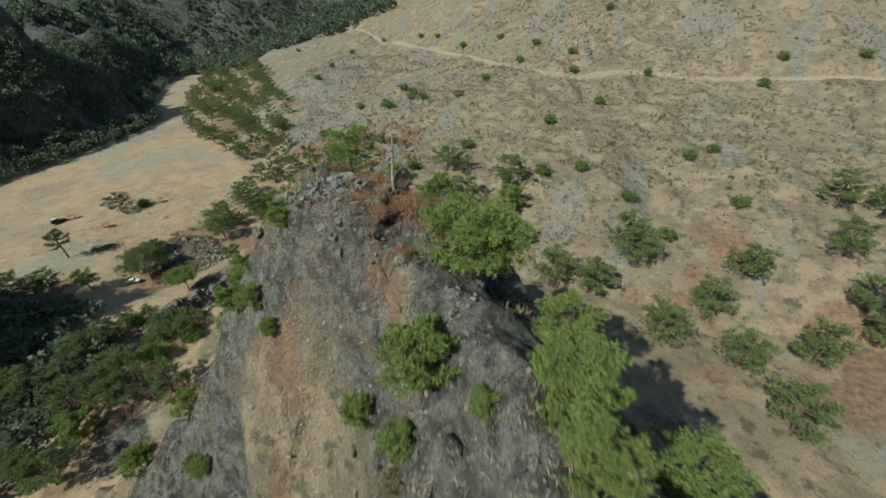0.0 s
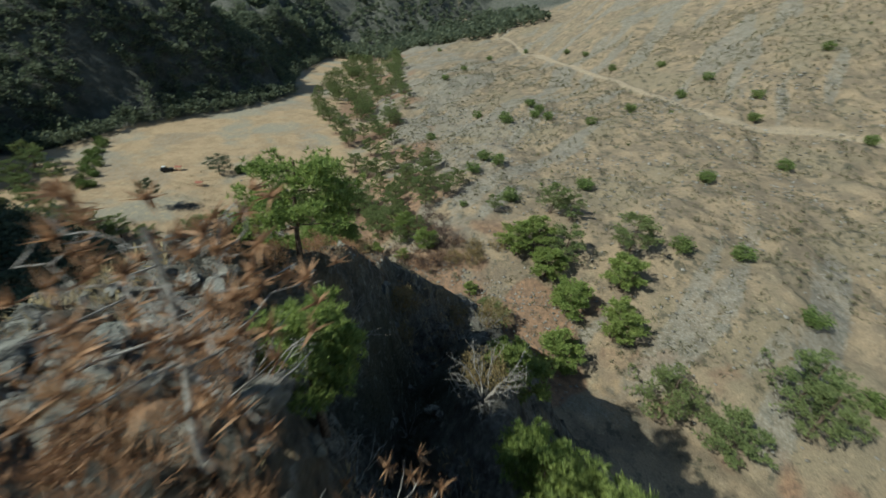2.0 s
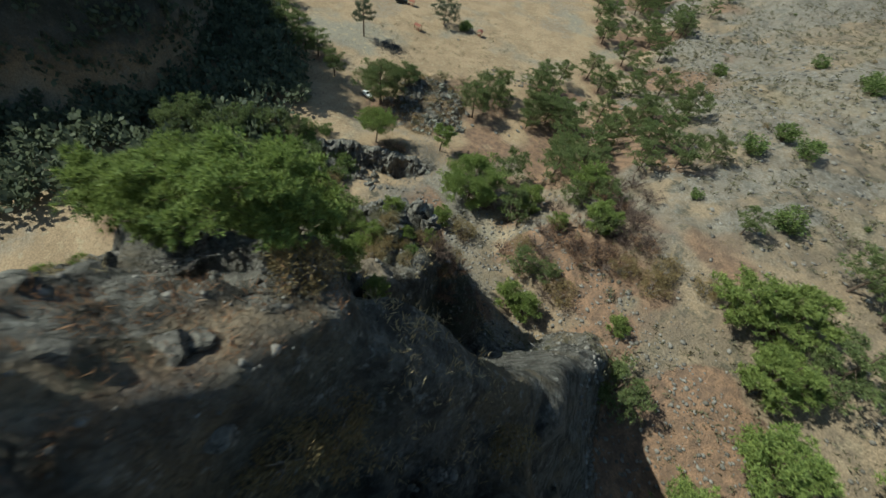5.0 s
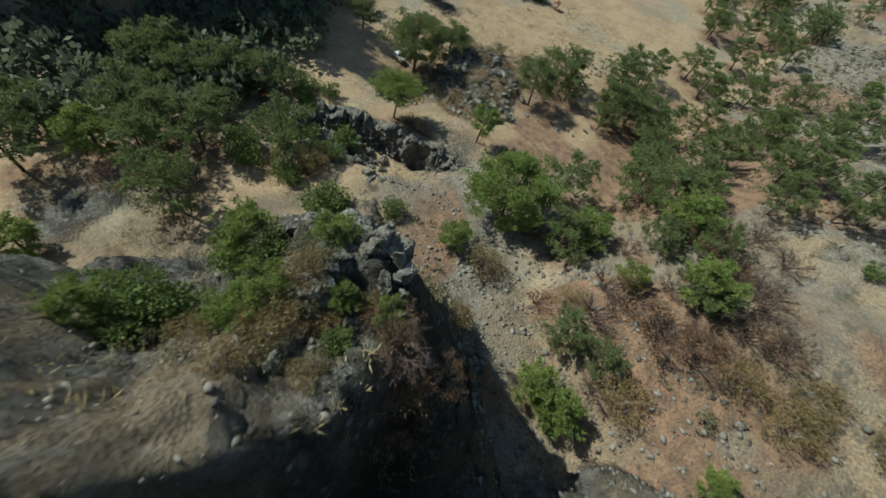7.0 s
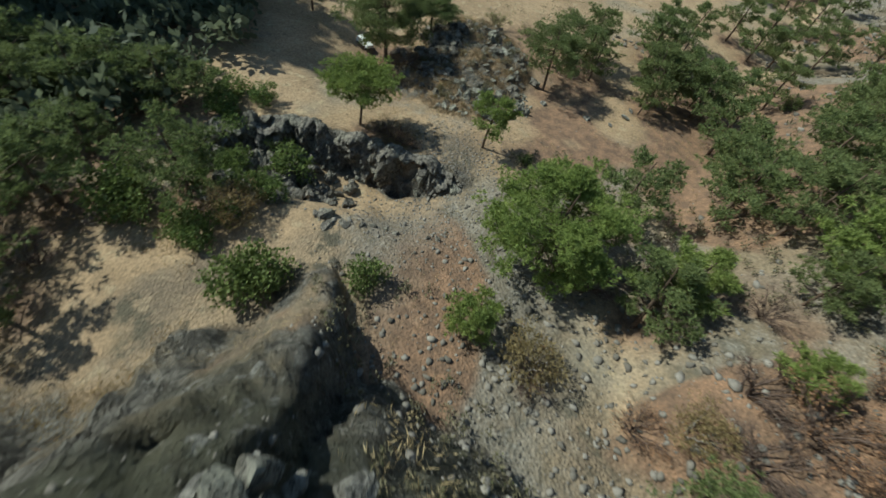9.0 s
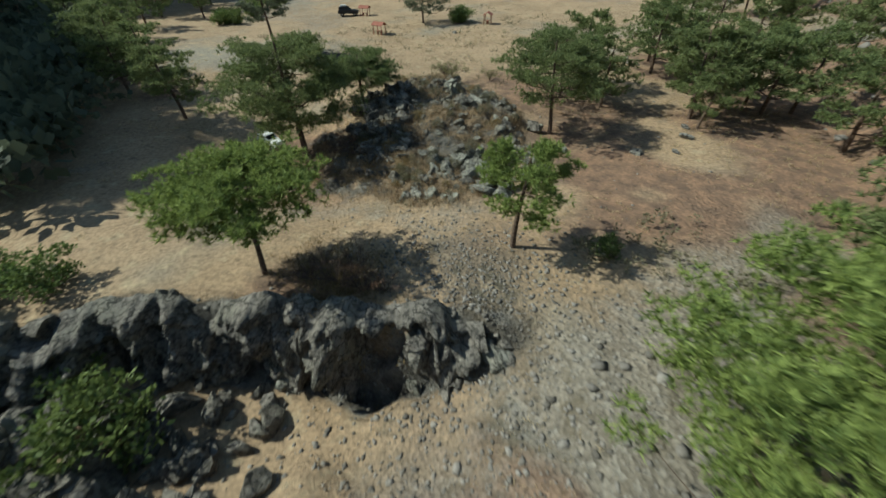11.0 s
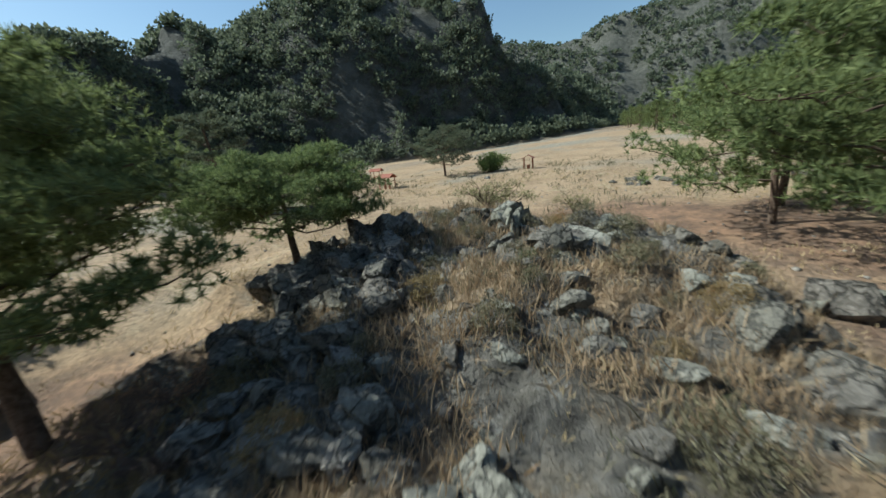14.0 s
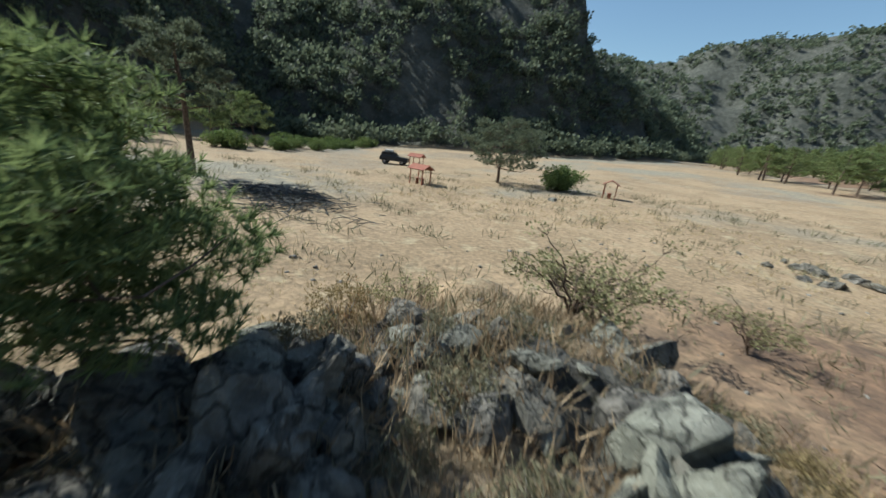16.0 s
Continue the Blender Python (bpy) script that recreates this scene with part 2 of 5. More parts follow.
    rock = np.clip(rock + 0.95 * below * step(-0.4, 0.1, fractal(x, y, 10, 351, 3)), 0, 1)
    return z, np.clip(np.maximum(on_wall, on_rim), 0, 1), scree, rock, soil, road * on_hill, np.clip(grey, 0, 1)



# ---- materials ----
class Nodes:
    """A material with short calls for its nodes."""

    def __init__(self, name, roughness=0.9):
        self.material = bpy.data.materials.new(name)
        self.material.use_nodes = True
        self.tree = self.material.node_tree
        self.shader = self.tree.nodes["Principled BSDF"]
        self.shader.inputs["Roughness"].default_value = roughness
        self.shader.inputs["Specular IOR Level"].default_value = 0.25
        self.spot = self.add("ShaderNodeNewGeometry").outputs["Position"]

    def add(self, kind, **values):
        node = self.tree.nodes.new(kind)
        for key, value in values.items():
            node.inputs[key.replace("_", " ")].default_value = value
        return node

    def join(self, a, b):
        self.tree.links.new(a, b)

    def grain(self, size, detail=4.0, roughness=0.6, where=None):
        node = self.add("ShaderNodeTexNoise", Scale=1.0 / size, Detail=detail, Roughness=roughness)
        self.join(where or self.spot, node.inputs["Vector"])
        return node.outputs["Fac"]

    def ramp(self, value, low, high):
        node = self.add("ShaderNodeMapRange")
        node.interpolation_type = "SMOOTHSTEP"
        self.join(value, node.inputs["Value"])
        node.inputs["From Min"].default_value, node.inputs["From Max"].default_value = low, high
        return node.outputs["Result"]

    def maths(self, kind, a, b):
        node = self.add("ShaderNodeMath")
        node.operation = kind
        for k, v in enumerate((a, b)):
            if isinstance(v, (int, float)):
                node.inputs[k].default_value = v
            else:
                self.join(v, node.inputs[k])
        return node.outputs[0]

    def mix(self, factor, a, b):
        node = self.tree.nodes.new("ShaderNodeMix")
        node.data_type = "RGBA"
        if isinstance(factor, (int, float)):
            node.inputs[0].default_value = factor
        else:
            self.join(factor, node.inputs[0])
        for k, v in ((6, a), (7, b)):
            if isinstance(v, tuple):
                node.inputs[k].default_value = (*v, 1)
            else:
                self.join(v, node.inputs[k])
        return node.outputs[2]

    def layer(self, name):
        node = self.tree.nodes.new("ShaderNodeAttribute")
        node.attribute_name = name
        return node.outputs["Fac"]

    def bump(self, height, depth, strength=1.0, below=None):
        node = self.add("ShaderNodeBump", Strength=strength, Distance=depth)
        self.join(height, node.inputs["Height"])
        if below is not None:
            self.join(below, node.inputs["Normal"])
        return node.outputs["Normal"]

    def done(self, colour, normal=None):
        if isinstance(colour, tuple):
            self.shader.inputs["Base Color"].default_value = (*colour, 1)
        else:
            self.join(colour, self.shader.inputs["Base Color"])
        if normal is not None:
            self.join(normal, self.shader.inputs["Normal"])
        return self.material


def ground_material():
    n = Nodes("dry_ground", 0.95)
    tiny, small, mid, large = n.grain(0.25), n.grain(1.3, 5), n.grain(6, 5), n.grain(28, 4)
    gravel = n.add("ShaderNodeTexVoronoi", Scale=4.5)
    n.join(n.spot, gravel.inputs["Vector"])
    pebble = n.add("ShaderNodeSeparateColor")
    n.join(gravel.outputs["Color"], pebble.inputs[0])
    straw = n.mix(n.ramp(mid, 0.38, 0.62), (0.45, 0.32, 0.195), (0.355, 0.25, 0.15))
    straw = n.mix(n.ramp(large, 0.5, 0.64), straw, (0.31, 0.275, 0.21))
    straw = n.mix(n.ramp(small, 0.52, 0.7), straw, (0.49, 0.385, 0.24))
    scree = n.mix(n.ramp(mid, 0.4, 0.6), (0.345, 0.255, 0.165), (0.215, 0.165, 0.115))
    scree = n.mix(n.ramp(large, 0.5, 0.62), scree, (0.265, 0.21, 0.14))
    scree = n.mix(n.ramp(small, 0.55, 0.72), scree, (0.37, 0.29, 0.19))
    scree = n.mix(n.ramp(n.grain(3.2, 6, 0.7), 0.52, 0.63), scree, (0.115, 0.10, 0.07))
    rubble = n.mix(n.ramp(small, 0.35, 0.65), (0.16, 0.145, 0.12), (0.275, 0.25, 0.21))
    rubble = n.mix(n.ramp(pebble.outputs[0], 0.55, 0.95), rubble, (0.33, 0.31, 0.27))
    rubble = n.mix(n.ramp(n.grain(2.4, 6, 0.7), 0.54, 0.64), rubble, (0.13, 0.115, 0.085))
    rock = n.mix(n.ramp(small, 0.36, 0.64), (0.085, 0.078, 0.068), (0.27, 0.25, 0.215))
    rock = n.mix(n.ramp(mid, 0.52, 0.66), rock, (0.25, 0.20, 0.135))
    rock = n.mix(n.ramp(large, 0.54, 0.7), rock, (0.10, 0.10, 0.065))
    rock = n.mix(n.ramp(n.grain(0.8, 6, 0.7), 0.56, 0.66), rock, (0.36, 0.345, 0.31))
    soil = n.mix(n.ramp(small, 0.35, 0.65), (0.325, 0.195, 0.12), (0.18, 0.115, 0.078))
    # floor of the wall and rim woods, greyed partly to paint in haze
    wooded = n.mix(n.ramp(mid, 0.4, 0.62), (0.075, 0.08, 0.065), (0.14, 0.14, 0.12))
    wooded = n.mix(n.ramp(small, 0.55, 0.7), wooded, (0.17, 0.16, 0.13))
    road = n.mix(n.ramp(small, 0.3, 0.7), (0.42, 0.33, 0.225), (0.34, 0.27, 0.195))
    wobble = n.maths("MULTIPLY", n.maths("SUBTRACT", small, 0.5), 0.9)

    def edge(name):
        return n.ramp(n.maths("ADD", n.layer(name), wobble), 0.2, 0.8)

    colour = n.mix(edge("scree"), straw, scree)
    colour = n.mix(n.maths("MULTIPLY", edge("grey"), 0.7), colour, rubble)
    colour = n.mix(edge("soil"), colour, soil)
    colour = n.mix(edge("rock"), colour, rock)
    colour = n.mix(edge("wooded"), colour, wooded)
    colour = n.mix(n.ramp(n.layer("road"), 0.3, 0.7), colour, road)
    colour = n.mix(n.ramp(tiny, 0.3, 0.75), n.mix(0.45, colour, (0.05, 0.045, 0.035)), colour)
    colour = n.mix(n.ramp(n.grain(0.7, 6, 0.75), 0.55, 0.66), colour, n.mix(0.5, colour, (0.06, 0.05, 0.035)))
    broken = n.maths("MULTIPLY", n.layer("rock"), n.grain(2.2, 8, 0.72))
    normal = n.bump(broken, 2.2, 1.0)
    stony = n.maths("MULTIPLY", n.maths("MAXIMUM", n.layer("scree"), n.layer("grey")), gravel.outputs["Distance"])
    normal = n.bump(stony, 0.14, 0.7, normal)
    normal = n.bump(n.grain(0.6, 8, 0.75), 0.2, 0.6, normal)
    normal = n.bump(tiny, 0.07, 0.7, normal)
    return n.done(colour, normal)


def rock_material(name="grey_rock", pale=(0.385, 0.348, 0.30), dark=(0.122, 0.11, 0.095)):
    n = Nodes(name, 0.9)
    a, b, c = n.grain(0.1), n.grain(0.55, 8, 0.7), n.grain(2.2, 3)
    one = n.tree.nodes.new("ShaderNodeObjectInfo").outputs["Random"]
    crack = n.add("ShaderNodeTexVoronoi", Scale=1.6)
    crack.feature = "DISTANCE_TO_EDGE"
    bent = n.add("ShaderNodeVectorMath")
    warp = n.add("ShaderNodeTexNoise", Scale=2.5, Detail=3.0)
    n.join(n.spot, warp.inputs["Vector"])
    n.join(n.spot, bent.inputs[0])
    n.join(warp.outputs["Color"], bent.inputs[1])
    n.join(bent.outputs[0], crack.inputs["Vector"])
    seam = n.ramp(crack.outputs["Distance"], 0.0, 0.09)
    colour = n.mix(n.ramp(b, 0.32, 0.68), dark, pale)
    colour = n.mix(n.maths("MULTIPLY", one, 0.45), colour, (0.20, 0.18, 0.13))
    colour = n.mix(n.ramp(c, 0.5, 0.65), colour, n.mix(0.5, pale, (0.17, 0.17, 0.12)))
    colour = n.mix(n.ramp(a, 0.35, 0.7), n.mix(0.3, colour, (0.035, 0.035, 0.03)), colour)
    colour = n.mix(seam, n.mix(0.7, colour, (0.03, 0.03, 0.028)), colour)
    normal = n.bump(seam, 0.12, 0.8)
    normal = n.bump(b, 0.4, 0.8, normal)
    normal = n.bump(a, 0.09, 0.8, normal)
    return n.done(colour, normal)


def stone_material():
    """Loose stones, each of its own grey or brown."""
    n = Nodes("loose_stone", 0.9)
    one = n.tree.nodes.new("ShaderNodeNewGeometry").outputs["Random Per Island"]
    a = n.grain(0.12, 5)
    colour = n.mix(one, (0.11, 0.10, 0.085), (0.31, 0.285, 0.25))
    colour = n.mix(n.ramp(a, 0.4, 0.7), n.mix(0.3, colour, (0.09, 0.075, 0.06)), colour)
    return n.done(colour, n.bump(a, 0.04, 0.6))


def leaf_material(name, dark, light, dry=(0.16, 0.13, 0.05), dryness=0.0, glow=0.3):
    n = Nodes(name, 0.65)
    blade = n.tree.nodes.new("ShaderNodeNewGeometry").outputs["Random Per Island"]
    one = n.tree.nodes.new("ShaderNodeObjectInfo").outputs["Random"]
    patch = n.grain(1.2, 3)
    colour = n.mix(n.ramp(n.maths("ADD", n.maths("MULTIPLY", blade, 0.6), n.maths("MULTIPLY", patch, 0.6)), 0.25, 0.85), dark, light)
    colour = n.mix(n.maths("MULTIPLY", one, 0.35), colour, n.mix(0.5, light, dry))
    colour = n.mix(n.ramp(n.maths("ADD", patch, n.maths("MULTIPLY", blade, 0.3)), 0.95 - dryness, 1.05 - dryness), colour, dry)
    n.done(colour)
    through_light = n.add("ShaderNodeBsdfTranslucent")
    n.join(colour, through_light.inputs["Color"])
    both = n.add("ShaderNodeMixShader")
    both.inputs[0].default_value = glow
    n.join(n.shader.outputs[0], both.inputs[1])
    n.join(through_light.outputs[0], both.inputs[2])
    n.join(both.outputs[0], n.tree.nodes["Material Output"].inputs["Surface"])
    return n.material


def bark_material(name="bark", a=(0.075, 0.05, 0.035), b=(0.16, 0.115, 0.085)):
    n = Nodes(name, 0.9)
    g = n.grain(0.15, 5)
    return n.done(n.mix(n.ramp(g, 0.35, 0.65), a, b), n.bump(g, 0.03, 0.8))


GROUND = ground_material()
ROCK = rock_material()
STONE = stone_material()
PALE_ROCK = rock_material("pale_rock", (0.46, 0.44, 0.40), (0.16, 0.15, 0.14))
GREEN_ROCK = rock_material("lichened_rock", (0.49, 0.475, 0.40), (0.19, 0.185, 0.155))
PINE = leaf_material("pine_needles", (0.075, 0.11, 0.045), (0.255, 0.305, 0.12), glow=0.42)
PINE_FRESH = leaf_material("fresh_pine_needles", (0.105, 0.155, 0.045), (0.33, 0.40, 0.115), glow=0.4)
BUSH = leaf_material("bush_leaves", (0.06, 0.095, 0.03), (0.19, 0.25, 0.075))
# dark foliage; on the wall and the lone pine, shade is in the colour
DARK_LEAF = leaf_material("dark_and_shaded_leaves", (0.075, 0.098, 0.07), (0.165, 0.19, 0.12), glow=0.45)
DRY_LEAF = leaf_material("dry_leaves", (0.15, 0.115, 0.05), (0.30, 0.235, 0.115), (0.33, 0.18, 0.08), 0.15)
RUST_LEAF = leaf_material("rusty_needles", (0.235, 0.125, 0.07), (0.42, 0.24, 0.135), (0.30, 0.22, 0.13), 0.12)
STRAW = leaf_material("straw", (0.36, 0.27, 0.14), (0.54, 0.43, 0.25), (0.26, 0.23, 0.13), 0.1)
GOLD_GRASS = leaf_material("brown_grass", (0.26, 0.175, 0.10), (0.43, 0.32, 0.20), (0.30, 0.25, 0.16), 0.15)
OLIVE = leaf_material("olive_leaves", (0.14, 0.145, 0.06), (0.30, 0.29, 0.14), (0.26, 0.22, 0.12), 0.1)
SAGE = leaf_material("dry_scrub", (0.11, 0.10, 0.06), (0.25, 0.22, 0.14), (0.11, 0.12, 0.055), 0.2)
BARK = bark_material()
DEAD_WOOD = bark_material("bleached_wood", (0.15, 0.13, 0.115), (0.36, 0.33, 0.30))


# ---- tools for meshes ----
class Shape:
    """Gathers corners and faces of one mesh."""

    def __init__(self):
        self.verts, self.faces, self.count = [], [], 0

    def put(self, verts, faces):
        verts = np.asarray(verts, float)
        self.verts.append(verts)
        self.faces.append(np.asarray(faces, int) + self.count)
        self.count += len(verts)

    def mesh(self, name, material, smooth=False):
        data = bpy.data.meshes.new(name)
        verts = np.concatenate(self.verts)
        loops = np.concatenate([f.ravel() for f in self.faces])
        sizes = np.concatenate([np.full(len(f), f.shape[1]) for f in self.faces])
        starts = np.concatenate([[0], np.cumsum(sizes)[:-1]])
        data.vertices.add(len(verts))
        data.vertices.foreach_set("co", verts.ravel())
        data.loops.add(len(loops))
        data.loops.foreach_set("vertex_index", loops)
        data.polygons.add(len(sizes))
        data.polygons.foreach_set("loop_start", starts)
        data.polygons.foreach_set("loop_total", sizes)
        if smooth:
            data.polygons.foreach_set("use_smooth", np.ones(len(sizes), bool))
        data.materials.append(material)
        data.update(calc_edges=True)
        data.validate()
        return data

    def tube(self, path, radii, sides=6):
        """A tapered limb along the points of path."""
        path = np.asarray(path, float)
        rings = []
        for k, p in enumerate(path):
            way = path[min(k + 1, len(path) - 1)] - path[max(k - 1, 0)]
            way = way / (np.linalg.norm(way) + 1e-9)
            u = np.cross(way, (0.31, 0.95, 0.05) if abs(way[2]) > 0.8 else (0, 0, 1.0))
            u = u / np.linalg.norm(u)
            v = np.cross(way, u)
            a = np.arange(sides) * 2 * math.pi / sides
            rings.append(p + radii[k] * (np.cos(a)[:, None] * u + np.sin(a)[:, None] * v))
        verts = np.concatenate(rings)
        faces = [(k * sides + i, k * sides + (i + 1) % sides, (k + 1) * sides + (i + 1) % sides, (k + 1) * sides + i) for k in range(len(path) - 1) for i in range(sides)]
        self.put(verts, faces)

    def blades(self, centres, ways, lengths, widths, rng):
        """Narrow four-cornered leaves that start at centres and point along ways."""
        n = len(centres)
        ways = ways / (np.linalg.norm(ways, axis=1, keepdims=True) + 1e-9)
        side = np.cross(ways, rng.normal(size=(n, 3)))
        side = side / (np.linalg.norm(side, axis=1, keepdims=True) + 1e-9)
        lengths, widths = np.broadcast_to(lengths, n)[:, None], np.broadcast_to(widths, n)[:, None]
        mid = centres + ways * lengths * 0.5
        verts = np.stack([centres, mid + side * widths, centres + ways * lengths, mid - side * widths], 1).reshape(-1, 3)
        self.put(verts, np.arange(4 * n).reshape(n, 4))

    def needles(self, centres, ways, lengths, width, rng):
        """Thin three-cornered needles."""
        n = len(centres)
        ways = ways / (np.linalg.norm(ways, axis=1, keepdims=True) + 1e-9)
        side = np.cross(ways, rng.normal(size=(n, 3)))
        side = side / (np.linalg.norm(side, axis=1, keepdims=True) + 1e-9) * width
        verts = np.stack([centres - side, centres + side, centres + ways * lengths[:, None]], 1).reshape(-1, 3)
        self.put(verts, np.arange(3 * n).reshape(n, 3))


def part(name, data, parent, label="", place=None):
    ob = new(name, data)
    ob.parent = parent
    if place is not None:
        ob.matrix_basis = place
    if label:
        ob["label"] = label
    return ob


GRID = {}


def heights(x, y):
    """Height of the built ground, between its corners."""
    x, y = np.asarray(x, float), np.asarray(y, float)
    xs, ys, z = GRID["xs"], GRID["ys"], GRID["z"]
    i, j = np.clip(np.searchsorted(xs, x) - 1, 0, len(xs) - 2), np.clip(np.searchsorted(ys, y) - 1, 0, len(ys) - 2)
    a, b = (x - xs[i]) / (xs[i + 1] - xs[i]), (y - ys[j]) / (ys[j + 1] - ys[j])
    return (z[j, i] * (1 - a) + z[j, i + 1] * a) * (1 - b) + (z[j + 1, i] * (1 - a) + z[j + 1, i + 1] * a) * b


def height(x, y):
    return float(heights(x, y))


# ---- where trees and shrubs stand: x, y, width ----
PINES_A = [(-57.2, 53.6, 7.9), (-66.9, 56.6, 7.8), (-79.5, 62.0, 6.6), (-76.7, 68.9, 4.8), (-81.8, 137.6, 7.6), (-76.6, 156.3, 7.6), (-92.7, 195.7, 7.6), (-114.0, 197.9, 7.6), (-68.1, 128.6, 7.6), (-62.7, 141.9, 7.6), (-53.5, 142.8, 7.6), (-62.5, 162.8, 7.6), (-45.2, 144.9, 7.9), (-48.1, 124.9, 7.8), (-57.0, 124.7, 7.6), (-46.3, 110.7, 7.8), (-32.3, 122.9, 6.8), (-31.3, 130.7, 5.4), (-40.3, 95.7, 6.8), (-29.8, 89.4, 5.1), (-26.3, 91.1, 4.2), (-16.3, 116.0, 4.6), (-84.1, 49.8, 8.0), (-3.3, 119.6, 6.5), (1.7, 118.6, 5.0), (2.6, 106.2, 7.0), (-8.2, 87.3, 6.1), (-50.7, 102.5, 7.7), (-49.6, 115.5, 7.8), (-78.9, 133.4, 7.6)]
PINES_B = [(-80.6, 121.4, 7.6), (-62.8, 131.9, 7.6), (-100.2, 193.2, 7.6), (-114.9, 191.8, 7.6), (-114.8, 80.5, 7.6), (-107.0, 82.8, 6.7), (-86.7, 52.3, 7.4), (-73.5, 49.2, 7.9), (-74.7, 38.0, 7.5), (-69.3, 51.8, 7.6), (-80.0, 58.4, 7.2), (-67.5, 36.9, 8.0), (-64.3, 66.4, 7.6), (-40.3, 126.2, 7.9), (-79.6, 175.1, 7.6), (-103.4, 182.4, 7.6), (-102.8, 207.7, 7.6), (42.8, 83.0, 7.7), (64.3, 77.6, 7.6), (87.2, 80.5, 7.6), (95.7, 95.9, 7.6), (103.6, 91.5, 7.6), (40.8, 63.3, 7.8), (52.0, 56.4, 7.6), (68.0, 57.8, 7.6), (83.4, 62.1, 6.8), (14.8, 109.3, 7.9), (23.4, 81.4, 8.0), (32.0, 77.3, 8.0), (53.4, 43.7, 7.6)]
PINES_C = [(54.2, 70.3, 7.6), (83.7, 67.2, 7.6), (42.3, 87.8, 7.8), (-68.3, 122.8, 7.6), (-64.7, 129.2, 7.6), (-82.8, 157.3, 7.6), (-100.0, 179.6, 7.6), (-96.3, 201.0, 7.6), (-81.6, 187.1, 7.6), (-46.3, 118.7, 7.9), (-52.1, 140.0, 7.7), (-42.0, 110.3, 7.3), (-35.6, 118.2, 5.7), (-64.2, 50.7, 7.5), (-87.2, 47.9, 6.7), (-79.3, 53.8, 7.0), (-77.8, 65.0, 6.0), (-72.4, 58.9, 5.4), (-86.4, 176.3, 7.6), (-67.9, 158.9, 7.6), (-127.7, 232.7, 7.6), (-152.9, 250.5, 7.6), (-140.9, 250.2, 7.6), (-119.4, 224.2, 7.6)]
YOUNG_PINES_A = [(-30.8, 64.6, 3.6), (-28.6, 69.7, 2.1), (-20.6, 60.1, 2.0), (-37.5, 108.1, 7.3), (-29.0, 101.9, 6.4), (-32.7, 98.4, 3.9), (-40.9, 99.5, 6.5), (-23.4, 85.9, 5.2), (-14.7, 93.6, 3.5), (-8.0, 105.0, 7.5), (-23.0, 56.2, 6.5), (-69.2, 44.9, 7.5), (-4.3, 107.7, 7.5), (-0.5, 100.7, 7.5), (5.4, 94.5, 7.5), (14.2, 102.4, 7.5), (5.2, 85.4, 7.6), (14.4, 92.1, 7.5), (-54.6, 39.9, 5.5), (-52.1, 33.4, 5.2), (-44.3, 83.4, 4.4), (-25.9, 25.1, 2.5), (-2.6, 19.6, 4.2), (4.7, 16.4, 4.1), (4.6, 12.6, 2.9), (-4.0, 17.5, 2.3), (-7.2, 20.5, 2.3), (0.7, 16.6, 1.6), (-26.0, 84.5, 5.3), (-33.6, 67.9, 2.8)]
BUSHES_A = [(-63.8, 61.6, 5.0), (-53.2, 69.2, 5.1), (-50.5, 77.7, 3.6), (-25.3, 118.5, 2.3), (-28.8, 138.2, 5.2), (-28.5, 147.7, 5.4), (-23.0, 144.4, 5.2), (-32.8, 192.3, 5.3), (-26.7, 216.0, 5.3), (-20.4, 202.4, 5.3), (-63.4, 189.1, 5.0), (-14.1, 122.4, 5.3), (3.4, 134.6, 5.3), (32.6, 144.6, 5.3), (70.7, 121.1, 5.0), (74.3, 99.5, 5.0), (54.5, 207.4, 5.0), (82.0, 185.8, 5.0), (76.6, 230.7, 5.0), (-81.4, 344.7, 5.0), (-21.2, 196.7, 5.0), (-15.2, 191.4, 5.0), (-30.3, 186.3, 5.2), (-48.4, 208.3, 5.1), (14.5, 205.3, 5.0), (156.8, 172.4, 5.0), (24.5, 111.9, 5.2), (5.3, 283.2, 5.2), (26.6, 263.8, 5.2), (41.5, 229.6, 5.1)]
BUSHES_B = [(-12.0, 317.0, 5.0), (-25.9, 338.4, 5.1), (-61.7, 385.0, 5.0), (-159.1, 440.3, 5.0), (46.6, 102.7, 5.1), (36.6, 115.5, 5.2), (80.2, 125.7, 4.3), (130.8, 178.5, 5.0), (53.0, 195.7, 5.0), (32.4, 218.9, 5.2), (57.0, 167.6, 5.0), (0.8, 188.1, 4.5), (-86.0, 263.1, 5.0), (-85.8, 298.4, 5.0), (118.1, 166.9, 5.0), (53.1, 91.1, 5.0), (-66.7, 61.4, 5.1), (-53.1, 71.2, 4.9), (-66.8, 74.9, 5.1), (-60.6, 65.8, 3.8)]
DRY_BUSHES_A = [(-16.5, 101.0, 5.2), (-12.4, 105.7, 4.3), (-40.4, 85.8, 5.2), (-11.7, 52.8, 3.0), (-0.9, 71.9, 5.0), (-17.6, 103.5, 5.2), (-22.6, 91.3, 5.2), (-20.8, 99.9, 4.7), (-32.7, 77.8, 3.5), (-60.3, 69.9, 5.0), (-33.0, 91.9, 4.0)]
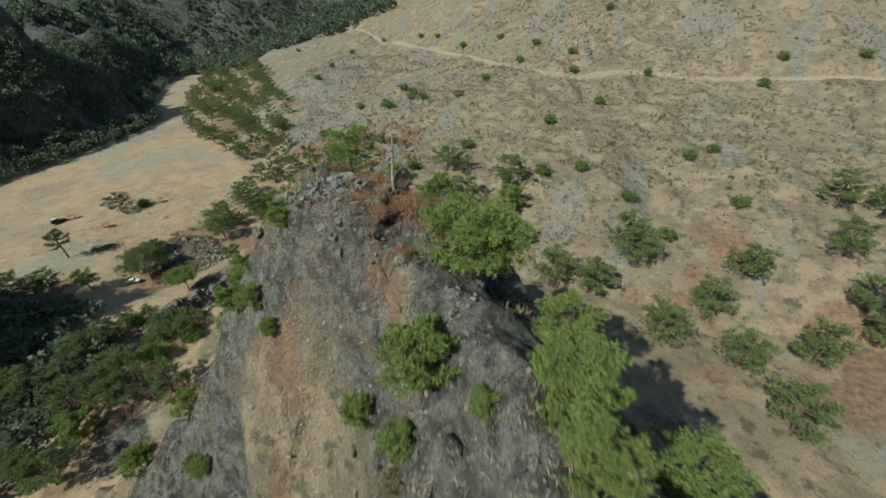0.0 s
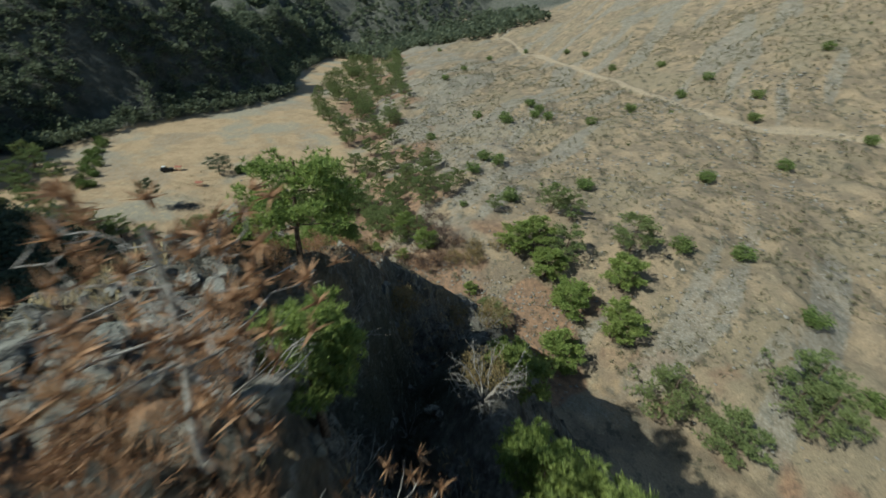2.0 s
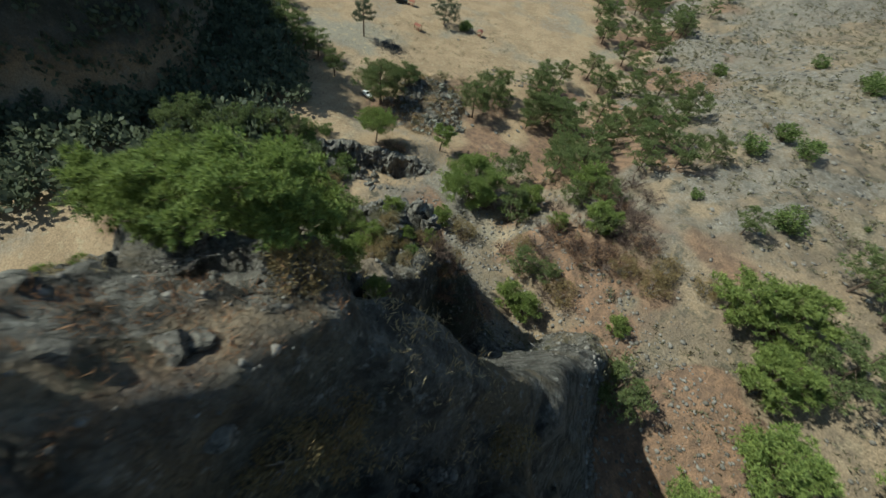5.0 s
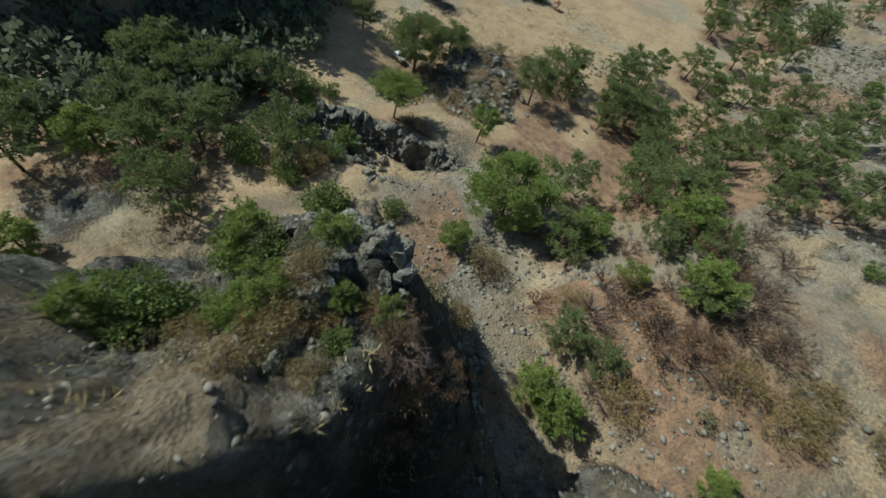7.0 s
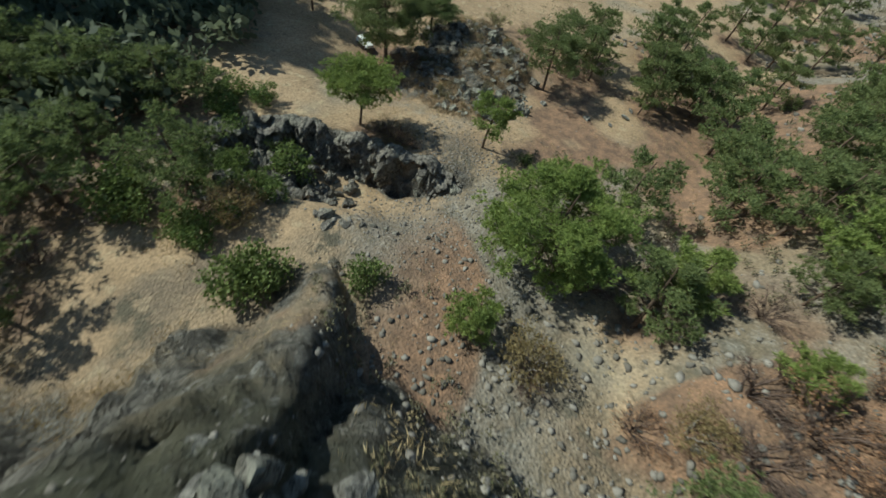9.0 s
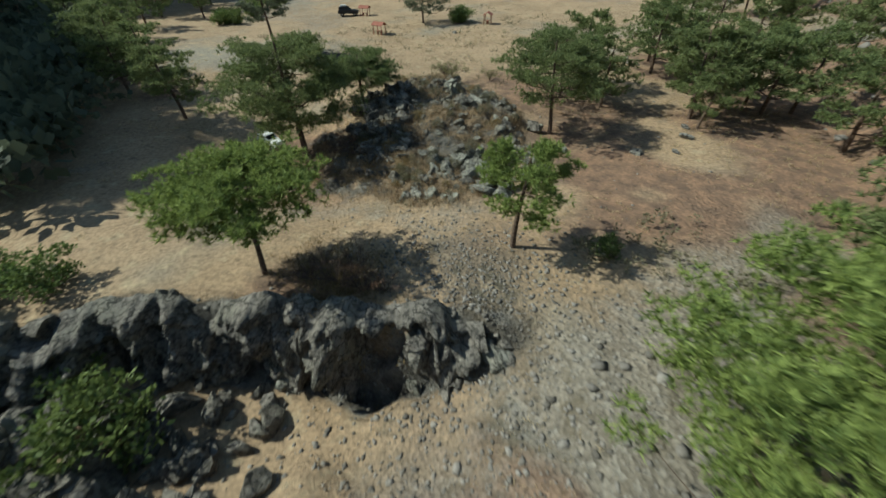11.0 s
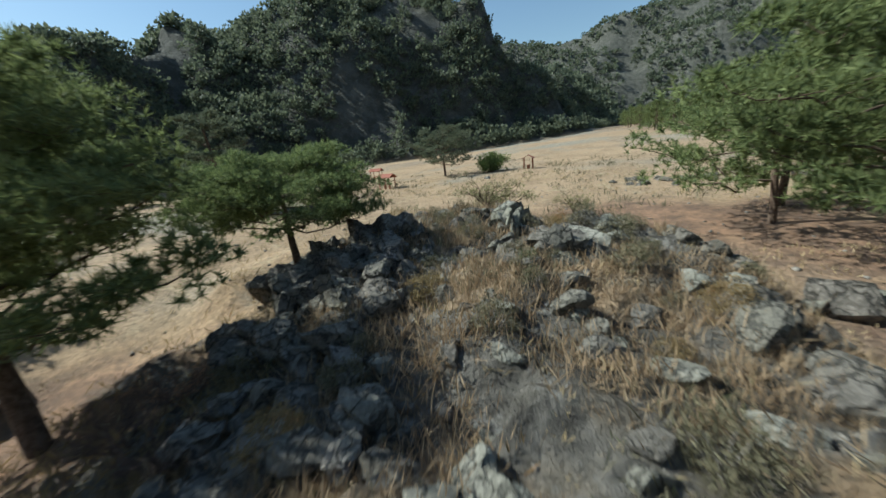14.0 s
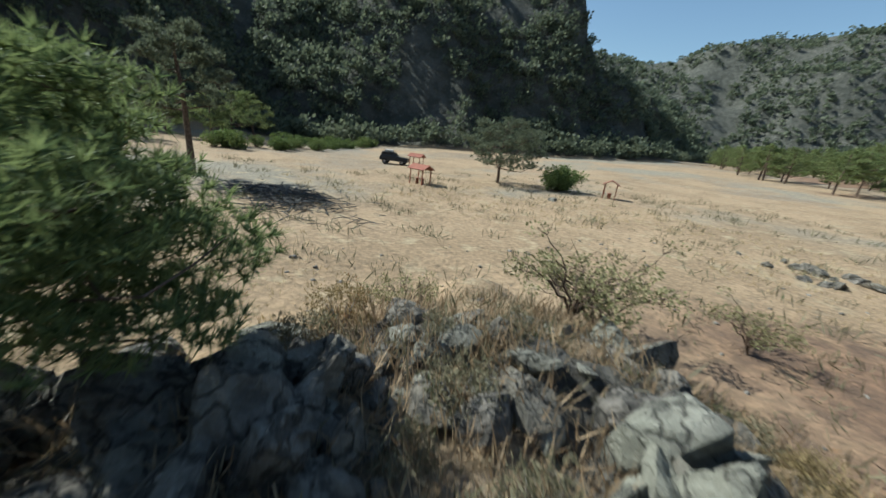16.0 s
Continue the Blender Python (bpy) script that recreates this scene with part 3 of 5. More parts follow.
BARE_SHRUBS_A = [(-23.4, 98.7, 5.2), (-29.2, 107.7, 5.3), (-26.3, 96.6, 5.2), (-30.6, 93.1, 5.2), (-26.8, 107.3, 5.3), (-31.4, 108.0, 5.3), (-33.4, 96.3, 5.0), (-23.8, 103.3, 4.9), (-21.9, 103.9, 4.0), (-24.1, 90.2, 4.8), (-44.8, 93.8, 5.2), (-30.5, 96.8, 5.2), (-25.8, 102.9, 4.7), (-42.7, 100.8, 5.2), (-34.2, 108.5, 5.2), (-33.8, 111.4, 5.2), (-61.2, 52.0, 5.2), (-62.1, 47.5, 5.2), (-61.1, 55.4, 5.1)]
RUSTY_A = [(-3.4, 28.9, 2.4)]


# ---- ground ----
def spaced(inner_low, inner_high, low, high, edge_low, edge_high, fine=1.0, middle=3.0):
    """Coordinates close together in the middle and wide apart far out."""
    def out(a, b, first):
        values, gap, x = [], first, a
        while x < b:
            gap = min(gap * 1.06, 60)
            x += gap
            values.append(x)
        return values
    core = list(np.arange(inner_low, inner_high, fine))
    right = list(np.arange(inner_high, high, middle))
    left = list(-np.arange(-inner_low + middle, -low, middle))[::-1]
    return np.array([-v for v in out(-left[0], -edge_low, middle)][::-1] + left + core + right + out(right[-1], edge_high, middle))


def build_ground():
    xs = spaced(-150, 100, -330, 170, -2600, 2600)
    ys = spaced(-10, 190, -60, 420, -2600, 2600)
    # finer where the camera flies low over the rocks
    xs = np.sort(np.concatenate([xs[(xs < -97) | (xs > -59)], np.arange(-97, -59, 0.36)]))
    ys = np.sort(np.concatenate([ys[(ys < 75) | (ys > 116)], np.arange(75, 116, 0.36)]))
    xs = np.sort(np.concatenate([xs[(xs < -41) | (xs > 5)], np.arange(-41, 5, 0.38)]))
    ys = np.sort(np.concatenate([ys[(ys < 16) | (ys > 75)], np.arange(16, 75, 0.4)]))
    X, Y = np.meshgrid(xs, ys)
    z, wooded, scree, rock, soil, road, grey = land(X.ravel(), Y.ravel())
    n, m = len(xs), len(ys)
    GRID.update(xs=xs, ys=ys, z=z.reshape(m, n))
    index = np.arange(n * m).reshape(m, n)
    faces = np.stack([index[:-1, :-1], index[:-1, 1:], index[1:, 1:], index[1:, :-1]], -1).reshape(-1, 4)
    # needle litter under the pines, which also paints in some of their shade
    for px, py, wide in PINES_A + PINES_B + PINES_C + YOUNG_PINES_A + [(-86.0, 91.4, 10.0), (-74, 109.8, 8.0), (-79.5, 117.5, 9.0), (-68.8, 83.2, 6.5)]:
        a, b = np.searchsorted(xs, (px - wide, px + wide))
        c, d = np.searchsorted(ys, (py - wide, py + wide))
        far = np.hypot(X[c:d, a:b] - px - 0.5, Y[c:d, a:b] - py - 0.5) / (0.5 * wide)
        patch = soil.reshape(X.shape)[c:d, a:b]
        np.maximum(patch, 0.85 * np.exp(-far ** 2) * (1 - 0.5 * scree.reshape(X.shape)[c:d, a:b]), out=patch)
    shape = Shape()
    shape.put(np.stack([X.ravel(), Y.ravel(), z], 1), faces)
    data = shape.mesh("ground", GROUND, smooth=True)
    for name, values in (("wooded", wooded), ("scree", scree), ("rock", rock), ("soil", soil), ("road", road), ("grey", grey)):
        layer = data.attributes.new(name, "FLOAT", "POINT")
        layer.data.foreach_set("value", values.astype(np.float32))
    return tagged(new("ground", data), "dry crater floor, stony hillside, rocky spur and steep crater walls", "ground", kind="structure")


build_ground()


# ---- trees ----
def clump(shape, centre, radius, flat, count, length, width, rng, lift=0.35):
    """A tuft of needles or leaves round a centre."""
    p = rng.normal(size=(count, 3))
    p = p / np.linalg.norm(p, axis=1, keepdims=True) * rng.uniform(0.25, 1.0, (count, 1)) ** 0.5
    ways = p + np.array([0, 0, lift]) + 0.35 * rng.normal(size=(count, 3))
    p = p * np.array([radius, radius, radius * flat])
    shape.blades(centre + p, ways, length * rng.uniform(0.7, 1.25, count), width * rng.uniform(0.7, 1.2, count), rng)


def limb(base, tip, sag, rng, n=5):
    k = np.linspace(0, 1, n)[:, None]
    path = base * (1 - k) + tip * k
    path[:, 2] += sag * np.sin(k[:, 0] * math.pi)
    path[1:-1] += rng.normal(size=(n - 2, 3)) * 0.04 * np.linalg.norm(tip - base)
    return path


def pad(shape, centre, radius, flat, count, length, width, rng):
    """A flattened pad of round needle brushes that stand at the twigs' ends."""
    each = 14
    n = max(1, int(1.2 * count) // each)
    p = rng.normal(size=(n, 3))
    p = p / np.linalg.norm(p, axis=1, keepdims=True) * rng.uniform(0.1, 1.0, (n, 1)) ** 0.5
    roots = (centre + p * np.array([radius, radius, radius * flat])).repeat(each, 0)
    ways = rng.normal(size=(n * each, 3)) * 0.75 + p.repeat(each, 0) * np.array([0.5, 0.5, 0.3]) + np.array([0, 0, 0.5])
    shape.needles(roots, ways, length * rng.uniform(0.55, 1.1, n * each), width, rng)


def pine_tree(seed, tall, spread, bare=0.35, limbs=16, tufts=9, leaves=PINE, wood=BARK, needles=70, lean=0.04, label="", needle=0.4, wide=0.036, dome=0.6, girth=0.022):
    """A pine: bent tapered trunk, limbs and layered pads of long needles with gaps between."""
    rng = np.random.default_rng(seed)
    tree = new("pine_tree")
    trunk, crown = Shape(), Shape()
    bend = rng.normal(size=2) * lean * tall
    k = np.linspace(0, 1, 9)
    spine = np.stack([bend[0] * k ** 1.5 + 0.1 * np.sin(5 * k + seed), bend[1] * k ** 1.5 + 0.1 * np.cos(4 * k + seed), k * tall * 0.9 - 0.4 * (k == 0)], 1)
    trunk.tube(spine, tall * girth * (1 - 0.85 * k) + 0.02, 8)
    for i in range(limbs):
        f = bare + (0.97 - bare) * ((i + rng.uniform(0, 0.8)) / limbs) ** 1.1
        base = np.array([np.interp(f, k, spine[:, c]) for c in range(3)])
        a = i * 2.4 + rng.uniform(-0.5, 0.5)
        level = (f - bare) / (1 - bare)
        reach = spread * (0.35 + 0.65 * math.sin(math.pi * (0.28 + 0.62 * level)) ** dome) * rng.uniform(0.65, 1.08) * (1 - 0.45 * level ** 4)
        dome_top = tall * (0.98 - 0.42 * (reach / spread) ** 2) - base[2]
        tip = base + np.array([math.cos(a) * reach, math.sin(a) * reach, 0.12 * reach + max(0.0, dome_top - 0.12 * reach) * rng.uniform(0.2, 0.8) * level ** 0.6])
        path = limb(base, tip, -0.07 * reach, rng, 6)
        thick = tall * 0.0095 * (1.15 - f)
        trunk.tube(path, np.linspace(thick, 0.014, len(path)), 5)
        for j in range(tufts):
            u = 0.42 + 0.62 * (j + rng.uniform(0, 1)) / tufts
            at = np.array([np.interp(min(u, 1), np.linspace(0, 1, len(path)), path[:, c]) for c in range(3)])
            across = np.array([-math.sin(a), math.cos(a), 0])
            off = across * rng.normal() * 0.26 * reach * (1.15 - 0.5 * u) + np.array([math.cos(a), math.sin(a), 0]) * rng.normal() * 0.08 * reach
            end = at + off + np.array([0, 0, rng.uniform(-0.05, 0.2 + 0.09 * reach)])
            if j % 2 == 0:
                trunk.tube(np.array([at, 0.5 * (at + end) - (0, 0, 0.04), end]), [0.02, 0.014, 0.007], 3)
            pad(crown, end, 0.11 * spread + 0.16 + 0.12 * rng.uniform(0, 1), 0.36, needles, needle, wide, rng)
    part("trunk", trunk.mesh("trunk", wood, True), tree)
    part("crown", crown.mesh("crown", leaves), tree)
    return tagged(tree, label or "pine tree with spreading pads of long green needles", "tree")


def round_bush(seed, size, leaves=BUSH, label="", count=70, wood=BARK, blades=26, leaf=0.2, wide=0.06, flat=0.75, name="bush"):
    """A many-stemmed bush with an uneven outline."""
    rng = np.random.default_rng(seed)
    bush = new(name)
    stems, crown = Shape(), Shape()
    for i in range(9):
        a, r = rng.uniform(0, 2 * math.pi), size * rng.uniform(0.3, 0.8)
        tip = np.array([math.cos(a) * r, math.sin(a) * r, size * flat * rng.uniform(0.6, 1.2)])
        path = limb(np.array([0.1 * math.cos(a), 0.1 * math.sin(a), -0.25]), tip, 0.1 * size, rng)
        stems.tube(path, np.linspace(0.035 * size + 0.01, 0.008, len(path)), 5)
    for i in range(count):
        p = rng.normal(size=3)
        p = p / np.linalg.norm(p) * rng.uniform(0.35, 1.0) ** 0.5 * (1 + 0.22 * math.sin(3 * math.atan2(p[1], p[0]) + seed))
        centre = p * np.array([size, size, size * flat]) * 0.85 + np.array([0, 0, size * flat * 0.9])
        if centre[2] > 0.08 * size:
            clump(crown, centre, 0.22 * size, 0.7, blades, leaf, wide, rng)
    part("stem", stems.mesh("stem", wood, True), bush)
    part("foliage", crown.mesh("foliage", leaves), bush)
    return tagged(bush, label or "rounded green bush on dry stony ground", "bush")


def stand(master, x, y, scale=1.0, turn=0.0, sink=0.05):
    """A copy of a thing, resting on the ground."""
    return copy_thing(master, pose(x, y, height(x, y) - sink, 0, 0, turn) @ Matrix.Scale(scale, 4))


def retire(*masters):
    for m in masters:
        for o in [*m.children_recursive, m]:
            bpy.data.objects.remove(o)


def bare_shrub(seed, size, wood=DEAD_WOOD, twigs=4, leaves=None, label="", name="bare_shrub", trunk=0.0, amount=3):
    """A shrub of forked grey branches, with few leaves or none."""
    rng = np.random.default_rng(seed)
    shrub = new(name)
    shape, foliage = Shape(), Shape()
    root = np.array([0, 0, trunk])
    if trunk:
        shape.tube([(0, 0, -0.3), (0.05, 0.02, trunk * 0.6), tuple(root)], [0.05 * size, 0.045 * size, 0.035 * size], 6)
    for i in range(11):
        a = i * 2.4 + rng.uniform(-0.4, 0.4)
        up = rng.uniform(0.35, 1.15)
        tip = root + size * np.array([math.cos(a) * rng.uniform(0.4, 1.0), math.sin(a) * rng.uniform(0.4, 1.0), up])
        path = limb(root - (0, 0, 0.25 if not trunk else 0.0), tip, 0.12 * size, rng, 6)
        shape.tube(path, np.linspace(0.028 * size, 0.007, 6), 4)
        for j in range(twigs):
            k = rng.integers(2, 5)
            way = rng.normal(size=3) * 0.35 + np.array([math.cos(a), math.sin(a), 0.6])
            end = path[k] + way * size * rng.uniform(0.2, 0.45)
            twig = limb(path[k], end, 0.03, rng, 4)
            shape.tube(twig, np.linspace(0.012 * size, 0.004, 4), 3)
            for m in range(3):
                shape.tube([twig[2], twig[2] + rng.normal(size=3) * 0.16 * size], [0.006 * size + 0.002, 0.003], 3)
            if leaves is not None:
                clump(foliage, end, 0.16 * size, 0.7, amount * 4, 0.11, 0.035, rng)
    part("branch_work", shape.mesh("branch_work", wood, True), shrub)
    if leaves is not None:
        part("foliage", foliage.mesh("foliage", leaves), shrub)
    return tagged(shrub, label or "leafless grey shrub with forked twigs", "shrub")


def rock_mesh(seed, material, sharp=0.5, detail=3, tall=0.8):
    """An angular block: a ball cut by random planes, then chipped and roughened."""
    rng = np.random.default_rng(seed)
    bm = bmesh.new()
    bmesh.ops.create_icosphere(bm, subdivisions=detail, radius=1)
    cuts = rng.normal(size=(11, 3))
    cuts /= np.linalg.norm(cuts, axis=1, keepdims=True)
    depth = rng.uniform(0.36, 0.72, 11)
    for v in bm.verts:
        p = np.array(v.co)
        for c, d in zip(cuts, depth):
            over = p @ c - d
            if over > 0:
                p = p - c * over * 0.97
        q = Vector(p * 1.7 + seed)
        chip = noise.voronoi(q)[0][0]
        p = p * (1 + sharp * 0.2 * noise.noise(q) + sharp * 0.22 * (chip - 0.4) + sharp * 0.16 * noise.noise(Vector(p * 7 + seed)))
        v.co = p * np.array([1.2, 0.88, tall])
    data = bpy.data.meshes.new("rock")
    bm.to_mesh(data)
    bm.free()
    data.materials.append(material)
    return data


def strew(shape, xs, ys, sizes, rng, tall=0.7, sunk=0.25):
    """Many small facetted stones in one mesh."""
    bm = bmesh.new()
    bmesh.ops.create_icosphere(bm, subdivisions=1, radius=1)
    base = np.array([v.co[:] for v in bm.verts])
    faces = np.array([[v.index for v in f.verts] for f in bm.faces])
    bm.free()
    zs = heights(xs, ys)
    n = len(xs)
    p = base[None] * (1 + 0.28 * rng.normal(size=(n, len(base), 1))) * np.stack([rng.uniform(0.7, 1.3, n), rng.uniform(0.7, 1.2, n), tall * rng.uniform(0.6, 1.2, n)], 1)[:, None]
    a = rng.uniform(0, 6.28, n)[:, None]
    c, t = np.cos(a), np.sin(a)
    p = np.stack([p[..., 0] * c - p[..., 1] * t, p[..., 0] * t + p[..., 1] * c, p[..., 2]], -1)
    sizes = np.asarray(sizes)[:, None, None]
    p = p * sizes + np.stack([xs, ys, zs], 1)[:, None] + sizes * np.array([0, 0, tall * 0.5 - sunk])
    shape.put(p.reshape(-1, 3), (faces[None] + len(base) * np.arange(n)[:, None, None]).reshape(-1, 3))


def tufts(shape, xs, ys, count, length, width, rng, spread=0.1, upright=1.0):
    """Tufts of dry blades standing on the ground."""
    zs = heights(xs, ys)
    n = len(xs)
    base = np.stack([xs, ys, zs - 0.03], 1).repeat(count, 0)
    big = rng.uniform(0.5, 1.4, n).repeat(count)
    base[:, :2] += rng.normal(size=(n * count, 2)) * spread * big[:, None]
    ways = rng.normal(size=(n * count, 3)) * 0.55 + np.array([0, 0, upright])
    ways[:, 2] = np.abs(ways[:, 2])
    shape.blades(base, ways, length * big * rng.uniform(0.6, 1.2, n * count), width * big, rng)


def far_crowns(shape, xs, ys, tall, rng, clumps=5, blades=14, leaf=0.9, wide=0.33):
    xs, ys, tall = (np.asarray(v, float).repeat(clumps) for v in (xs, ys, tall))
    zs = heights(xs, ys)
    n = len(xs)
    a, r = rng.uniform(0, 6.28, n), tall * 0.28 * rng.uniform(0, 1, n)
    middle = np.stack([xs + np.cos(a) * r, ys + np.sin(a) * r, zs + tall * (0.35 + 0.55 * rng.uniform(0, 1, n) * (1 - r / (0.4 * tall)))], 1)
    p = rng.normal(size=(n, blades, 3))
    p = p / np.linalg.norm(p, axis=2, keepdims=True) * rng.uniform(0.25, 1.0, (n, blades, 1)) ** 0.5
    ways = p + np.array([0, 0, 0.35]) + 0.35 * rng.normal(size=p.shape)
    spots = middle[:, None] + p * (tall * 0.2)[:, None, None] * np.array([1, 1, 0.7])
    size = (tall / 5).repeat(blades)
    shape.blades(spots.reshape(-1, 3), ways.reshape(-1, 3), leaf * size * rng.uniform(0.7, 1.25, n * blades), wide * size * rng.uniform(0.7, 1.2, n * blades), rng)


def hill_distance(x, y):
    return -along(np.asarray(x, float), np.asarray(y, float), HILL_FOOT)[0]


def wall_distance(x, y):
    return -along(np.asarray(x, float), np.asarray(y, float), WALL_FOOT)[0]


# ---- trees of the meadow and the ledge ----
def hero(x, y, turn, **kind):
    tree = pine_tree(**kind)
    tree.matrix_basis = pose(x, y, height(x, y) - 0.05, 0, 0, turn)
    return tree


hero(-87.0, 91.1, 30, seed=101, tall=10.8, spread=5.7, bare=0.33, limbs=30, tufts=14, needles=200, needle=0.36, wide=0.022, lean=0.012, girth=0.027, label="large spreading pine with layered dark green pads beside the rocks")
hero(-90.25, 99.05, 80, seed=102, tall=5.7, spread=4.0, bare=0.45, girth=0.032, limbs=22, tufts=11, needles=340, needle=0.24, wide=0.014, lean=0.02, label="small umbrella-shaped pine beside the rock outcrop")
hero(-70.4, 82.9, 200, seed=103, tall=6.4, spread=3.8, bare=0.64, limbs=24, tufts=13, needles=140, needle=0.34, wide=0.026, lean=0.1, leaves=PINE_FRESH, label="leaning pine on top of the rock ledge")
hero(-64.1, 95.0, 10, seed=104, tall=6.9, spread=2.7, bare=0.38, limbs=14, tufts=9, needles=120, needle=0.32, wide=0.026, lean=0.015, leaves=PINE_FRESH, label="slender young pine with a thin crown on stony ground")
hero(-74.6, 110.0, 140, seed=105, tall=8.6, spread=4.6, bare=0.38, limbs=22, tufts=13, needles=120, needle=0.34, wide=0.024, lean=0.07, label="tall pine with a leaning trunk on red soil")
hero(-79.8, 117.3, 250, seed=106, tall=7.2, spread=5.2, bare=0.3, limbs=17, tufts=12, needles=110, needle=0.34, wide=0.024, lean=0.06, label="wide pine with long low limbs on red soil")
hero(-97.5, 83.5, 20, seed=107, tall=7.0, spread=2.9, label="pine with a thin crown at the edge of the shade")
# the darker leaves put the wall's shade into this pine's colour
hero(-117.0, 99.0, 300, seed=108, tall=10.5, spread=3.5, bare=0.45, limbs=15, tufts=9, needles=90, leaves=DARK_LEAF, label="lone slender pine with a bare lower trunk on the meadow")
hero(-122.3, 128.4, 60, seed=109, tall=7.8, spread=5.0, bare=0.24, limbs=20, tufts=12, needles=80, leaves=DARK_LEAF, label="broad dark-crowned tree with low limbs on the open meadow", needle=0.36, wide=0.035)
hero(-48.6, 92.4, 45, seed=110, tall=8.6, spread=6.2, bare=0.14, limbs=28, tufts=12, needles=280, needle=0.36, wide=0.03, leaves=PINE_FRESH, label="large bright green pine with a dense broad crown")
hero(-10.6, 40.3, 100, seed=111, tall=5.0, spread=2.7, bare=0.3, limbs=16, tufts=9, needles=130, needle=0.28, wide=0.024, leaves=PINE_FRESH, label="green pine with bare lower limbs on the spur's crest")
hero(0.6, 25.6, 10, seed=112, tall=5.4, spread=3.7, bare=0.15, limbs=24, tufts=11, needles=150, needle=0.32, wide=0.026, leaves=PINE_FRESH, label="dense bright green pine on the spur")
hero(6.6, 22.6, 70, seed=113, tall=6.0, spread=2.4, bare=0.15, limbs=15, tufts=9, needles=150, needle=0.32, wide=0.026, leaves=PINE_FRESH, label="bright yellow-green pine on the spur's flank")
hero(4.6, 16.5, 170, seed=114, tall=4.6, spread=2.1, bare=0.15, limbs=14, tufts=9, needles=150, needle=0.32, wide=0.026, leaves=PINE_FRESH, label="bright yellow-green pine on the spur's flank")
hero(15.5, 18.5, 250, seed=115, tall=7.0, spread=3.4, bare=0.15, limbs=17, tufts=9, needles=150, needle=0.32, wide=0.026, leaves=PINE_FRESH, label="pale green pine with a wide crown below the spur")
hero(3.6, 36.5, 130, seed=116, tall=5.0, spread=2.4, bare=0.2, limbs=16, tufts=12, needles=80, leaves=PINE_FRESH, label="green pine standing on the spur's steep side")
hero(-5.0, 31.0, 0, seed=117, tall=5.4, spread=2.6, bare=0.45, limbs=18, tufts=5, needles=14, leaves=RUST_LEAF, wood=DEAD_WOOD, label="dying pine with rusty needles and grey limbs")
hero(-1.8, 31.6, 40, seed=118, tall=4.6, spread=2.3, bare=0.3, limbs=18, tufts=3, needles=12, leaves=RUST_LEAF, wood=DEAD_WOOD, label="dead grey pine with a few rusty needles on the spur")
hero(-19.0, 54.3, 70, seed=119, tall=4.8, spread=2.6, bare=0.45, limbs=16, tufts=9, needles=130, needle=0.3, wide=0.026, leaves=PINE_FRESH, label="bright green umbrella-shaped pine on the spur's crest")
hero(-22.8, 51.6, 160, seed=120, tall=4.6, spread=2.7, bare=0.4, limbs=16, tufts=9, needles=130, needle=0.3, wide=0.026, leaves=PINE_FRESH, label="yellow-green pine on the edge of the spur")

# set low on the cliff, its height stretched to fit the camera's view
hero(-5.7, 34.9, 20, seed=121, tall=7.2, spread=1.5, bare=0.6, limbs=14, tufts=8, needles=130, needle=0.28, wide=0.024, leaves=PINE_FRESH, label="slim green pine on the spur's cliff, stretched to fit the camera's view")

pines = [pine_tree(10 + i, 7.4, 3.3 + 0.3 * (i % 3), bare=0.2 + 0.08 * (i % 2), limbs=15, label="pine tree with spreading pads of green needles on dry ground") for i in range(5)]
light_pines = [pine_tree(20 + i, 7.0, 3.8, bare=0.16, limbs=12, tufts=7, needles=42, wide=0.06, needle=0.5, label="pine tree with a flat spreading crown in a grove") for i in range(3)]
fresh = [pine_tree(30 + i, 5.2, 2.5, 0.16, 16, 10, PINE_FRESH, needles=80, label="bright yellow-green young pine with a dense crown") for i in range(4)]
bushes = [round_bush(50 + i, 1.5) for i in range(4)]
olive = [round_bush(60 + i, 1.4, SAGE, "olive-grey dry bush on stony ground", 55, DEAD_WOOD, 22, 0.22, 0.03) for i in range(3)]
dry = [round_bush(70 + i, 1.5, DRY_LEAF, "brown dry bush with withered leaves", 60, DEAD_WOOD, 44, 0.15, 0.024) for i in range(3)]
bare = [bare_shrub(80 + i, 1.9) for i in range(3)]
THICKET = bark_material("brown_twigs", (0.075, 0.05, 0.04), (0.17, 0.12, 0.095))
thickets = [bare_shrub(85 + i, 1.9, THICKET, 9, RUST_LEAF if i == 2 else None, "leafless brown thicket on red soil", "thicket") for i in range(3)]
rust = [round_bush(90 + i, 1.1, RUST_LEAF, "rust-brown withered shrub on the spur", 46, DEAD_WOOD, 34, 0.2, 0.018) for i in range(2)]
rng = np.random.default_rng(5)


def plant(masters, spots, full, group, label=""):
    for i, (x, y, wide) in enumerate(spots):
        grown = 1.25 if x > -12 and full > 5 else 1.0
        tree = stand(masters[i % len(masters)], x, y, grown * wide / full, rng.uniform(0, 360))
        tagged(tree, label, group=group)


